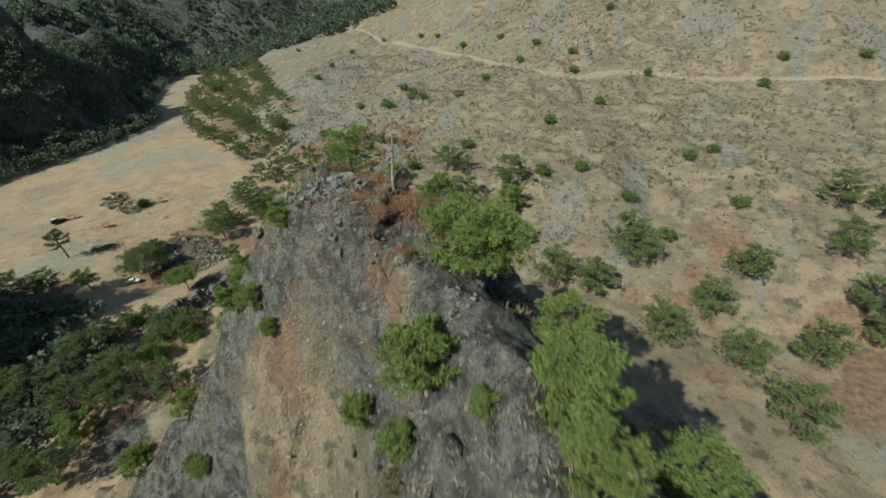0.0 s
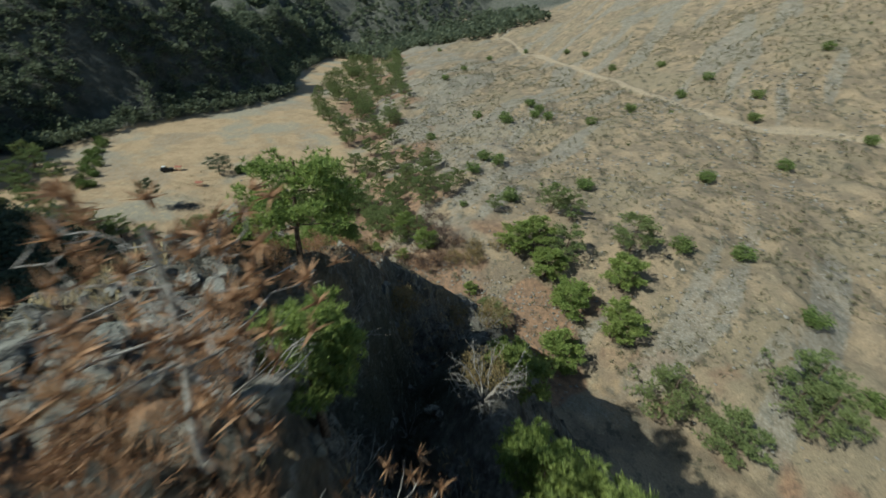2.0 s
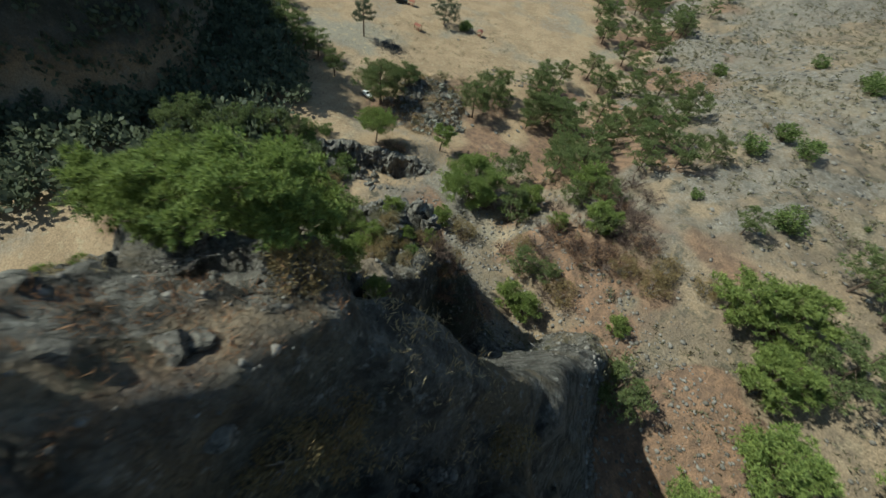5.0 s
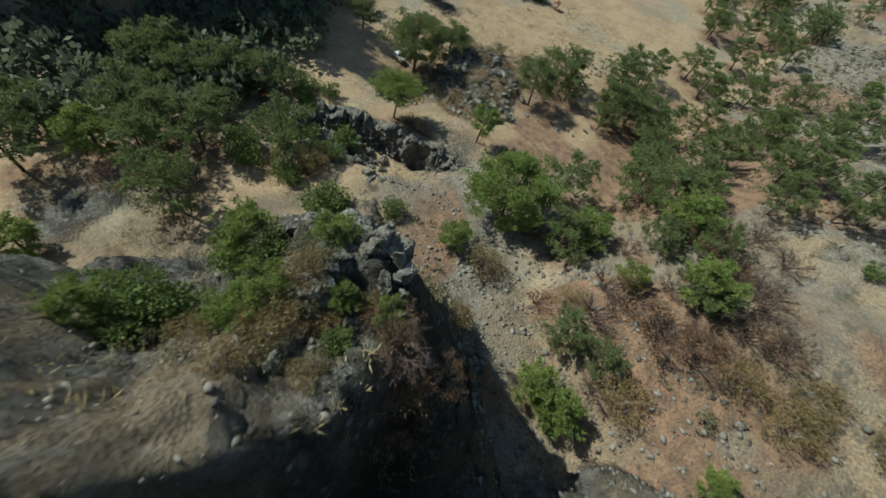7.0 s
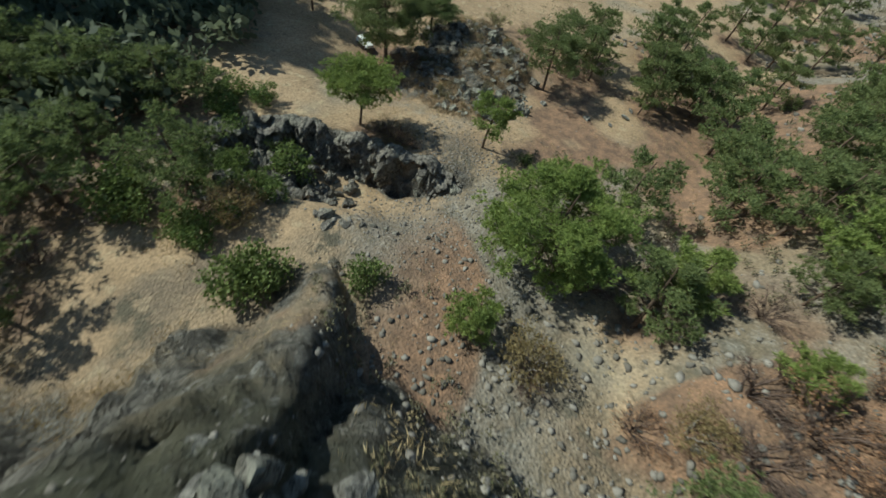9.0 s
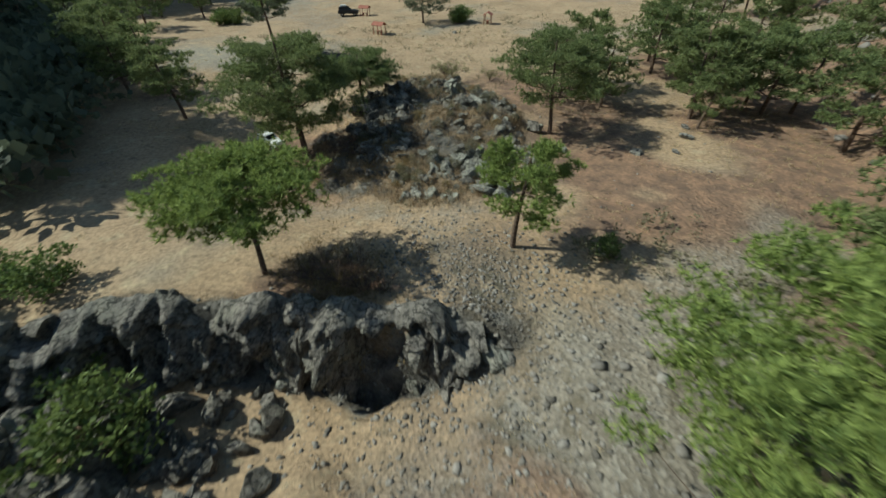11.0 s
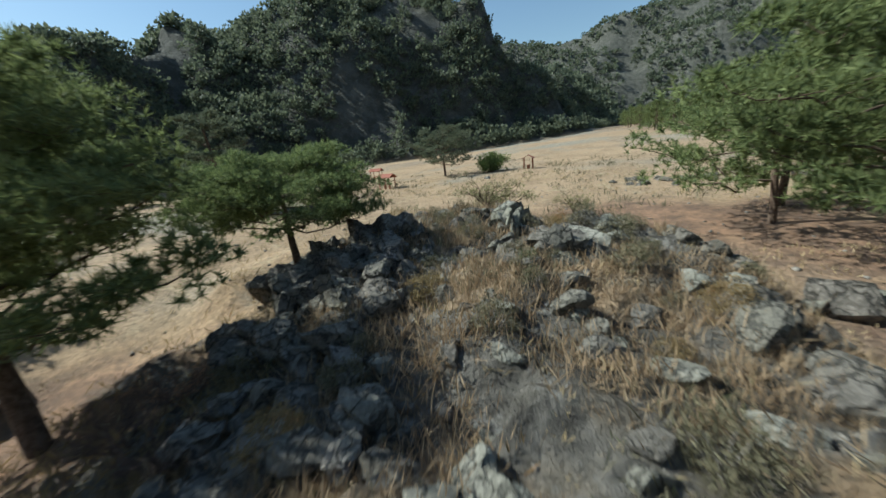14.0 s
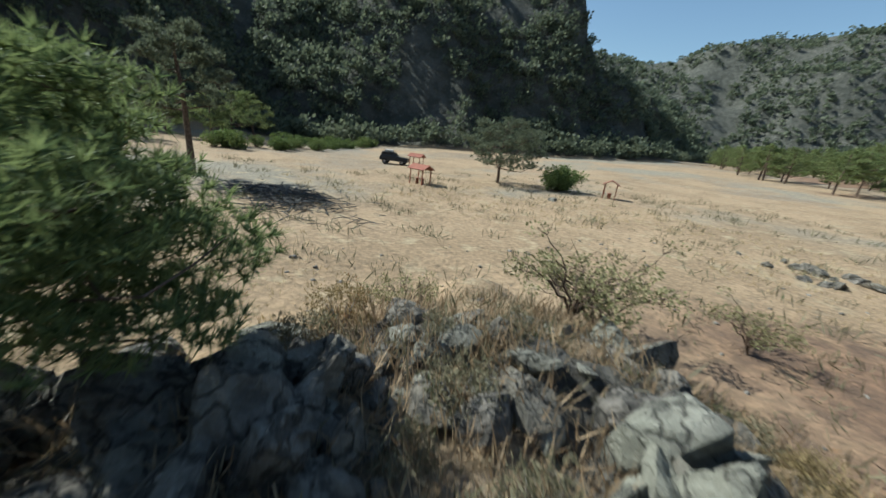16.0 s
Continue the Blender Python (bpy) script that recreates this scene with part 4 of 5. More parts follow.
for spots in (PINES_A, PINES_B, PINES_C):
    plant(pines, spots, 6.8, "pines in the valley and gully")
for spots in (YOUNG_PINES_A,):
    plant(fresh, spots, 5.6, "young pines on the slopes")
for spots in (BUSHES_A, BUSHES_B):
    plant(bushes, spots, 3.1, "bushes on the hillside")
plant(dry, DRY_BUSHES_A, 3.1, "dry bushes in the gully")
for spots in (BARE_SHRUBS_A,):
    plant(thickets, spots, 3.6, "brown thickets in the gully")
plant(rust, RUSTY_A, 2.4, "rusty shrubs")
plant(pines, [(-75.4, 118.6, 6.0), (-69.1, 124.5, 7.4), (-74.4, 134.2, 7.0), (-82.7, 145.3, 7.0), (-67.0, 132.0, 7.0), (-72.9, 157.5, 7.5), (-66.5, 120.8, 5.0)], 6.8, "pines on the red soil")
plant(pines, [(-108.0, 80.0, 6.5), (-120.0, 78.5, 7.0), (-131.0, 80.0, 7.0), (-142.0, 83.0, 7.5), (-152.0, 86.0, 8.0), (-164.0, 90.0, 8.5), (-158.0, 97.0, 7.0), (-172.0, 99.0, 9.0), (-181.0, 103.0, 9.0), (-147.0, 76.0, 8.0)], 6.8, "pines at the foot of the crater wall")
plant(bare, [(-0.6, 33.6, 4.2), (0.8, 35.4, 3.6), (-2.6, 34.4, 4.0), (-4.4, 34.6, 3.4), (1.8, 31.6, 3.2), (-2.0, 29.5, 4.4), (-5.3, 32.4, 2.6), (-3.4, 34.8, 3.6), (0.8, 33.7, 3.5), (-8.5, 39.9, 3.6), (-1.2, 38.0, 3.0), (-1.6, 43.0, 4.5), (-4.7, 56.6, 3.0), (0.9, 38.9, 2.7), (-6.2, 43.5, 2.9), (-9.2, 42.0, 1.9), (-20.5, 51.5, 2.6)], 3.6, "bare shrubs on the spur")
plant(rust, [(-6.6, 32.8, 1.6), (-4.6, 29.4, 1.8), (-8.0, 34.0, 1.6), (-11.2, 37.0, 1.6), (-3.8, 30.6, 1.5), (-7.4, 30.2, 1.7), (-5.6, 27.6, 1.6), (-4.0, 25.2, 1.5), (-3.0, 31.6, 1.6), (-10.8, 38.8, 1.8), (-12.4, 43.6, 1.8), (-13.8, 48.2, 2.0), (-12.6, 46.2, 1.6), (-1.6, 29.6, 1.6)], 2.4, "rusty shrubs")
plant(olive, [(-31.6, 67.1, 2.3), (-35.0, 66.9, 2.1), (-34.4, 66.8, 1.9), (-31.6, 64.7, 2.3), (-35.5, 64.5, 2.5), (-33.9, 67.0, 1.6), (-30.0, 63.7, 1.9), (-28.9, 64.2, 2.0), (-26.5, 66.0, 2.0), (-22.8, 56.8, 1.8), (-20.4, 57.8, 1.6)], 3.1, "dry bushes on the spur")
plant(bushes, [(-35.4, 64.2, 2.9), (-35.0, 64.5, 2.7), (-37.4, 62.0, 3.1)], 3.1, "bushes on the spur", "green bush on the spur's sunny flank")
plant(dry, [(-27.2, 63.0, 2.2), (-29.6, 64.2, 2.4), (-31.2, 66.2, 2.2), (-28.4, 67.0, 2.0), (-30.2, 61.2, 2.2), (-32.6, 64.0, 2.4), (-26.2, 65.8, 1.8)], 3.1, "dry bushes on the spur")
plant(olive, [(-27.8, 64.4, 1.8), (-30.6, 63.0, 2.0), (-29.0, 65.8, 1.8), (-31.8, 62.2, 2.2), (-33.8, 66.2, 2.0), (-28.0, 61.4, 1.8)], 3.1, "dry bushes on the spur")
plant(thickets, [(-23.8, 70.4, 2.2), (-22.6, 69.0, 2.0), (-25.4, 72.2, 2.2), (-23.4, 72.8, 2.2), (-22.0, 71.2, 2.0), (-24.4, 69.0, 1.8), (-26.8, 71.8, 2.0), (-28.4, 72.6, 2.2), (-22.6, 74.2, 2.0), (-24.0, 74.4, 2.0), (-21.4, 73.0, 1.8), (-25.6, 70.6, 1.8), (-26.5, 69.8, 2.7), (-27.1, 69.7, 2.8), (-25.5, 69.9, 2.6), (-28.4, 69.6, 2.4), (-28.5, 69.2, 2.0), (-24.3, 70.0, 2.6), (-26.2, 69.7, 2.3), (-20.4, 62.6, 2.0), (-28.2, 69.8, 2.3), (-29.0, 69.0, 2.1)], 3.6, "brown thickets on the spur", "leafless brown thicket clinging to the spur's steep face")
plant(dry, [(-27.5, 69.8, 2.0), (-29.4, 69.2, 1.8), (-25.4, 70.0, 2.1), (-11.9, 54.4, 3.6), (-3.7, 57.0, 3.6), (-2.0, 44.6, 3.2), (-10.3, 50.7, 2.3), (-9.0, 63.5, 3.4), (-16.5, 55.0, 3.0), (-29.1, 65.1, 2.9), (-31.0, 66.4, 2.5), (-29.6, 64.6, 3.5), (-29.4, 69.1, 2.1), (-22.0, 54.5, 2.6), (-2.5, 20.5, 2.4), (-4.5, 16.0, 2.2)], 3.1, "dry bushes on the spur")
plant(fresh, [(-19.2, 54.6, 3.8), (-22.3, 51.4, 3.6), (0.9, 38.8, 2.3), (0.2, 49.5, 4.0), (-1.1, 46.5, 2.4), (1.7, 38.5, 2.7), (-30.9, 63.1, 3.5), (-29.8, 67.7, 2.3), (-22.4, 58.4, 3.0), (-24.5, 49.5, 4.6), (-27.5, 52.0, 3.0), (-32.5, 56.5, 3.0), (-23.1, 45.7, 4.5), (-25.0, 40.5, 4.2), (-22.4, 36.0, 3.6), (-36.4, 63.4, 4.4), (-29.0, 44.5, 4.6), (-15.2, 26.5, 2.0)], 5.6, "young pines on the spur's sunny flank")

plant(bushes, [(-32.7, 59.1, 3.4), (-31.8, 58.2, 3.4), (-32.2, 60.5, 3.0), (-37.8, 54.6, 3.2), (-34.6, 57.0, 3.4), (-27.6, 67.2, 1.8)], 3.1, "bushes on the spur", "green bush on the spur's sunny flank")
plant(olive, [(-33.9, 62.0, 2.6), (-29.4, 64.9, 2.4), (-30.0, 66.0, 2.2), (-29.1, 63.5, 2.2), (-33.6, 64.7, 2.2), (-30.6, 59.4, 2.2)], 3.1, "dry bushes on the spur")
plant(pines, [(-52.7, 121.0, 6.0), (-41.8, 113.9, 6.5), (-50.7, 133.5, 6.5), (-40.0, 124.4, 6.5), (-47.2, 143.5, 6.5), (-36.5, 104.6, 5.0), (-27.9, 101.7, 4.5), (-33.3, 107.5, 5.0)], 6.8, "pines in the valley and gully")
plant(thickets, [(-36.9, 101.9, 3.5), (-27.4, 97.5, 4.0), (-24.9, 99.1, 4.0), (-28.5, 107.1, 4.0), (-25.1, 105.9, 4.0), (-22.7, 100.2, 4.0), (-28.7, 113.0, 4.0), (-32.7, 113.9, 4.0), (-30.6, 101.2, 3.5), (-21.6, 104.9, 4.0), (-39.5, 85.2, 3.0), (-34.4, 89.8, 3.2), (-68.8, 84.8, 1.9), (-67.4, 85.8, 2.1), (-66.2, 86.6, 1.9), (-69.6, 85.8, 1.7), (-65.4, 87.4, 1.6), (-68.0, 87.0, 1.8), (-84.0, 93.4, 1.8), (-82.4, 94.2, 2.0), (-85.0, 94.6, 1.8)], 3.6, "brown thickets in the gully")
plant(fresh, [(-17.3, 28.7, 2.8), (-13.8, 30.1, 2.4), (-27.8, 26.1, 2.4), (-39.6, 30.0, 4.4), (-36.0, 36.0, 4.4), (-20.6, 30.6, 3.2)], 5.6, "young pines on the slopes")

# grove at the hill's foot and pines far up the valley
count = 0
while count < 190:
    x, y = rng.uniform(-290, -85), rng.uniform(205, 500)
    d = float(hill_distance([x], [y])[0])
    if -40 < d < 16 and rng.uniform(0, 1) < 1.3 - (y - 205) / 330:
        plant([light_pines[count % 3]], [(x, y, rng.uniform(6.5, 9.5))], 7.2, "pine grove at the foot of the hillside")
        count += 1
# shrubs and low trees dotted over the hillside
count = 0
while count < 130:
    x, y = rng.uniform(-110, 190), rng.uniform(92, 330)
    d = float(hill_distance([x], [y])[0])
    if 10 < d < 260 and abs(d - ROAD) > 7:
        kind = (olive, olive, bushes, dry)[count % 4]
        plant([kind[count % 3]], [(x, y, rng.uniform(0.6, 2.0) * (1.0 if kind is not bushes else 0.9))], 3.1, "scrub on the hillside")
        count += 1
# dry scrub on the outcrop
for i in range(120):
    x, y = rng.uniform(-95, -69), rng.uniform(93, 115)
    u, v = (-0.8 * (x + 81) + 0.6 * (y - 102)) / 12.4, (0.6 * (x + 81) + 0.8 * (y - 102)) / 7.4
    if math.hypot(u, v) < 1.0:
        plant([(olive, dry)[i % 5 == 0][i % 3]], [(x, y, rng.uniform(0.7, 1.6))], 3.1, "scrub among the rocks", "dry grey-brown scrub among the rocks")
# the hedge along the wall's foot
for i in range(34):
    k = i / 33
    plant([bushes[i % 4]], [(-147 - 46 * k + rng.normal() * 1.5, 98 + 34 * k + rng.normal() * 1.5, rng.uniform(2.6, 4.2))], 3.1, "hedge of low shrubs at the wall's foot", "low yellow-green shrub at the foot of the wall")
# gully and ledge bushes
plant(bushes, [(-64.0, 71.0, 3.0), (-68.4, 70.4, 3.4), (-72.6, 70.6, 3.6), (-61.6, 73.0, 2.8), (-70.8, 74.2, 2.6), (-75.0, 70.0, 4.0), (-66.8, 66.6, 3.8), (-63.8, 72.4, 2.2), (-67.8, 69.7, 3.3), (-60.5, 69.0, 3.0), (-70.5, 66.3, 3.5), (-75.5, 74.0, 3.2), (-77.5, 71.5, 3.6), (-58.7, 66.8, 3.2), (-60.6, 98.4, 1.9)], 3.1, "bushes by the ledge", "dark green bush among rocks by the ledge")
leafy = bare_shrub(301, 1.9, wood=BARK, leaves=OLIVE, trunk=0.35, amount=10, label="twisted small tree with sparse grey-green leaves", name="small_tree")
stand(leafy, -90.2, 109.6, 0.8, 40)
stand(leafy, -90.8, 111.2, 0.95, 200)
stand(leafy, -92.4, 106.2, 0.5, 110)
stand(leafy, -89.0, 115.5, 0.6, 10)
round_tree = round_bush(302, 2.6, BUSH, "dense round dark green tree on the meadow", 170, BARK, 34, 0.26, 0.07, 0.6, "round_tree")
stand(round_tree, -117.7, 133.9, 0.95, 0)
retire(leafy, round_tree, *light_pines, *thickets, *pines, *fresh, *bushes, *olive, *dry, *bare, *rust)


# ---- woods on the walls ----
def woods():
    shape = Shape()
    x, y = rng.uniform(-300, -85, 26000), rng.uniform(0, 420, 26000)
    w = wall_distance(x, y)
    keep = (w > 0) & (w < 105) & (y > 95 - 0.2 * (x + 200))
    keep &= fractal(x, y, 14, 157, 2) > -0.55
    x, y = x[keep][:6200], y[keep][:6200]
    far_crowns(shape, x, y, 3.0 + 5.0 * rng.uniform(0, 1, len(x)) ** 1.6, rng, 4, 9, 0.9, 0.36)
    x, y = rng.uniform(-360, -180, 9000), rng.uniform(90, 430, 9000)
    w = wall_distance(x, y)
    keep = (w > 80) & (w < 175)
    far_crowns(shape, x[keep][:2600], y[keep][:2600], rng.uniform(3.5, 7.5, min(2600, keep.sum())), rng, 3, 7, 1.5, 0.65)
    x, y = rng.uniform(-240, -74, 7400), rng.uniform(-20, 98, 7400)
    w = wall_distance(x, y)
    # flat ground inside the wall's shadow is filled with scrub to darken it
    shade = np.interp(x, (-130, -100, -90, -82, -74), (79, 79, 74.5, 71, 63))
    keep = (w > -34) & (w < 90) & ((y < shade) | (w > 0))
    far_crowns(shape, x[keep], y[keep], rng.uniform(2.4, 6.4, keep.sum()), rng, 3, 8, 1.1, 0.42)
    low = Shape()
    x, y = rng.uniform(-110, 190, 5000), rng.uniform(92, 330, 5000)
    d = hill_distance(x, y)
    keep = (d > 6) & (d < 240) & (np.abs(d - ROAD) > 5) & (fractal(x, y, 30, 155, 3) > -0.1)
    far_crowns(low, x[keep][:2600], y[keep][:2600], rng.uniform(0.6, 1.7, 2600)[:keep.sum()], rng, 4, 8, 1.3, 0.4)
    x, y = rng.uniform(-62, 30, 2600), rng.uniform(74, 112, 2600)
    d = hill_distance(x, y)
    keep = (d > -26) & (d < 14) & (fractal(x, y, 9, 159, 3) > 0.05) & (heights(x, y) < 12)
    far_crowns(low, x[keep][:900], y[keep][:900], rng.uniform(0.5, 1.3, 900)[:keep.sum()], rng, 4, 8, 1.2, 0.25)
    tagged(new("hillside_scrub", low.mesh("hillside_scrub", SAGE)), "low grey-olive scrub dotted over the stony hillside", "scrub", kind="stuff")
    tagged(new("wall_woods", shape.mesh("wall_woods", DARK_LEAF)), "dark green scrub and trees clinging to the crater wall, plus scrub added to darken its shadow", "woods", kind="stuff")
    shape = Shape()
    a, r = rng.uniform(0.9, 3.0, 14500), rng.uniform(380, 900, 14500)
    x, y = -76 + np.cos(a) * r, 98 + np.sin(a) * r
    keep = (fractal(x, y, 60, 161, 3) > -0.45) & (hill_distance(x, y) < 160)
    x, y = x[keep], y[keep]
    far_crowns(shape, x, y, rng.uniform(5, 12, len(x)), rng, 2, 8, 1.7, 0.8)
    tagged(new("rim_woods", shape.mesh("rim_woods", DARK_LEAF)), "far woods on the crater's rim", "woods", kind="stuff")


woods()


# ---- stones, tufts and rocks ----
def scatter_ground():
    stones, pale = Shape(), Shape()
    x, y = rng.uniform(-90, 130, 16000), rng.uniform(80, 230, 16000)
    d = hill_distance(x, y)
    keep = (d > -3) & (d < 150) & (fractal(x, y, 14, 171, 3) > -0.25)
    x, y = x[keep][:6500], y[keep][:6500]
    strew(stones, x, y, (0.08 + 0.3 * rng.uniform(0, 1, len(x)) ** 2) * (1 + 0.006 * (y - 80)), rng)
    x, y = rng.uniform(-58, 10, 1900), rng.uniform(76, 98, 1900)
    strew(pale, x, y, 0.05 + 0.26 * rng.uniform(0, 1, 1900) ** 3, rng)
    x, y = rng.normal(-58, 4.5, 2200), rng.normal(86, 5, 2200)
    strew(pale, x, y, 0.03 + 0.13 * rng.uniform(0, 1, 2200) ** 3, rng)
    x, y = rng.normal(-63.5, 3.2, 2200), rng.normal(91.5, 2.8, 2200)
    strew(pale, x, y, 0.025 + 0.095 * rng.uniform(0, 1, 2200) ** 2.5, rng)
    x, y = rng.uniform(-46, 4, 2400), rng.uniform(72, 102, 2400)
    keep = heights(x, y) < 9
    strew(pale, x[keep], y[keep], 0.06 + 0.3 * rng.uniform(0, 1, keep.sum()) ** 3, rng)
    x, y = rng.uniform(-100, -60, 700), rng.uniform(86, 125, 700)
    strew(pale, x, y, 0.03 + 0.1 * rng.uniform(0, 1, 700) ** 3, rng)
    x, y = rng.uniform(-40, 14, 7000), rng.uniform(4, 76, 7000)
    s = along(x, y, CREST)[0]
    keep = (s > -16) & (s < 1.0)
    strew(stones, x[keep][:2200], y[keep][:2200], 0.05 + 0.17 * rng.uniform(0, 1, min(2200, keep.sum())) ** 3, rng)
    tagged(new("stones", stones.mesh("stones", STONE)), "loose grey stones strewn over slope and gully", "stones", kind="stuff")
    tagged(new("pale_stones", pale.mesh("pale_stones", STONE)), "pale loose stones in the gully bed", "stones", kind="stuff")
    grass, scrub, green = Shape(), Shape(), Shape()
    x, y = rng.uniform(-120, -45, 11000), rng.uniform(66, 135, 11000)
    keep = (hill_distance(x, y) < 2) & (fractal(x, y, 9, 181, 3) > -0.15)
    tufts(grass, x[keep], y[keep], 7, 0.24, 0.012, rng)
    x, y = rng.uniform(-40, 14, 9000), rng.uniform(2, 78, 9000)
    s = along(x, y, CREST)[0]
    keep = (np.abs(s + 5) < 14) & (fractal(x, y, 7, 191, 3) > -0.1)
    tufts(grass, x[keep], y[keep], 9, 0.5, 0.022, rng, 0.16)
    x, y = rng.uniform(-110, 190, 26000), rng.uniform(88, 330, 26000)
    d = hill_distance(x, y)
    keep = (d > 2) & (d < 240) & (np.abs(d - ROAD) > 3) & (fractal(x, y, 18, 201, 3) > -0.2)
    tufts(scrub, x[keep][:12000], y[keep][:12000], 7, 0.75, 0.075, rng, 0.3, 0.8)
    x, y = rng.uniform(-96, -68, 6400), rng.uniform(91, 116, 6400)
    inside = np.hypot((-0.8 * (x + 81) + 0.6 * (y - 102)) / 12.8, (0.6 * (x + 81) + 0.8 * (y - 102)) / 7.8) < 1.0
    x, y = x[inside], y[inside]
    keep = fractal(x, y, 3, 205, 2) > -0.1
    tufts(scrub, x[keep], y[keep], 10, 0.36, 0.012, rng, 0.2)
    rusty = Shape()
    rx, ry = rng.normal(-6.0, 2.9, 950), rng.normal(30.4, 3.0, 950)
    side = along(rx, ry, CREST)[0]
    keep = (side < 0.8) & (side > -7)
    tufts(rusty, rx[keep], ry[keep], 14, 0.42, 0.014, rng, 0.2)
    rx, ry = rng.uniform(-18, -9, 700), rng.uniform(36, 56, 700)
    keep = np.abs(along(rx, ry, CREST)[0] + 2) < 2.6
    tufts(rusty, rx[keep], ry[keep], 12, 0.4, 0.014, rng, 0.2)
    tagged(new("rusty_grass", rusty.mesh("rusty_grass", RUST_LEAF)), "rust-brown dry grass and litter on the spur's summit", "grass", kind="stuff")
    litter = Shape()
    for px, py, wide in PINES_A + PINES_C:
        if -70 < px < 10 and 74 < py < 135:
            lx, ly = rng.normal(px + 0.6, 0.38 * wide, 26), rng.normal(py + 0.6, 0.38 * wide, 26)
            tufts(litter, lx, ly, 9, 0.4, 0.016, rng, 0.25, 0.7)
    lx, ly = rng.uniform(-70, -42, 1500), rng.uniform(38, 66, 1500)
    keep = fractal(lx, ly, 6, 365, 2) > -0.1
    tufts(litter, lx[keep], ly[keep], 10, 0.6, 0.022, rng, 0.35, 0.7)
    lx, ly = rng.normal(-67.6, 1.9, 520), rng.normal(86.0, 1.5, 520)
    tufts(litter, lx, ly, 10, 0.4, 0.016, rng, 0.25, 0.7)
    lx, ly = rng.normal(-82.5, 3.4, 420), rng.normal(93.0, 2.6, 420)
    tufts(litter, lx, ly, 10, 0.45, 0.016, rng, 0.25, 0.7)
    tagged(new("brown_undergrowth", litter.mesh("brown_undergrowth", DRY_LEAF)), "low brown undergrowth beneath the pines", "undergrowth", kind="stuff")
    brown = Shape()
    keep = fractal(x, y, 4, 207, 2) > -0.4
    tufts(brown, x[keep], y[keep], 17, 0.5, 0.011, rng, 0.22)
    tagged(new("brown_grass", brown.mesh("brown_grass", GOLD_GRASS)), "brown dry grass between the rocks of the outcrop", "grass", kind="stuff")
    x, y = rng.uniform(-130, -85, 420), rng.uniform(100, 150, 420)
    tufts(green, x, y, 16, 0.5, 0.02, rng, 0.35)
    tagged(new("dry_grass", grass.mesh("dry_grass", STRAW)), "short straw-coloured dry grass", "grass", kind="stuff")
    tagged(new("dry_scrub", scrub.mesh("dry_scrub", SAGE)), "low grey-brown tufts on the stony slope", "scrub", kind="stuff")
    tagged(new("weeds", green.mesh("weeds", SAGE)), "olive weeds standing in the meadow", "weeds", kind="stuff")


scatter_ground()
GREY = [rock_mesh(400 + i, ROCK, 0.5, 2) for i in range(7)]
LICHEN = [rock_mesh(420 + i, GREEN_ROCK, 0.5, 2) for i in range(5)]
BIG = [rock_mesh(460 + i, GREEN_ROCK if i < 4 else ROCK, 1.0, 3, 1.0) for i in range(8)]
PALE = [rock_mesh(440 + i, PALE_ROCK, 0.5, 2, 0.6) for i in range(5)]


def boulder(parent, data, x, y, size, flat=1.0, sink=0.3, name="boulder"):
    m = pose(x, y, height(x, y) + size * (0.45 * flat - sink), rng.uniform(-25, 25), rng.uniform(-25, 25), rng.uniform(0, 360))
    return part(name, data, parent, place=m @ Matrix.Diagonal((size, size * rng.uniform(0.75, 1.1), size * flat * rng.uniform(0.8, 1.2), 1)))


def heap(parent, meshes, x, y, wide, tall, turn, count, name="boulder"):
    """Big broken rocks leaning together, the highest in the middle."""
    c, t = math.cos(radians(turn)), math.sin(radians(turn))
    for i in range(count):
        a = i / max(1, count - 1) * 2 - 1
        b = rng.uniform(-0.55, 0.55)
        px, py = x + wide * 0.42 * (a * c - b * t), y + wide * 0.42 * (a * t + b * c)
        size = wide * rng.uniform(0.46, 0.76) / math.sqrt(count)
        high = tall * (1 - 0.45 * abs(a)) * rng.uniform(0.75, 1.1)
        m = pose(px, py, height(px, py) + 0.3 * high, rng.uniform(-28, 28), rng.uniform(-28, 28), rng.uniform(0, 360))
        part(name, meshes[i % len(meshes)], parent, place=m @ Matrix.Diagonal((size * rng.uniform(0.85, 1.1), size * rng.uniform(0.85, 1.15), 0.72 * high, 1)))


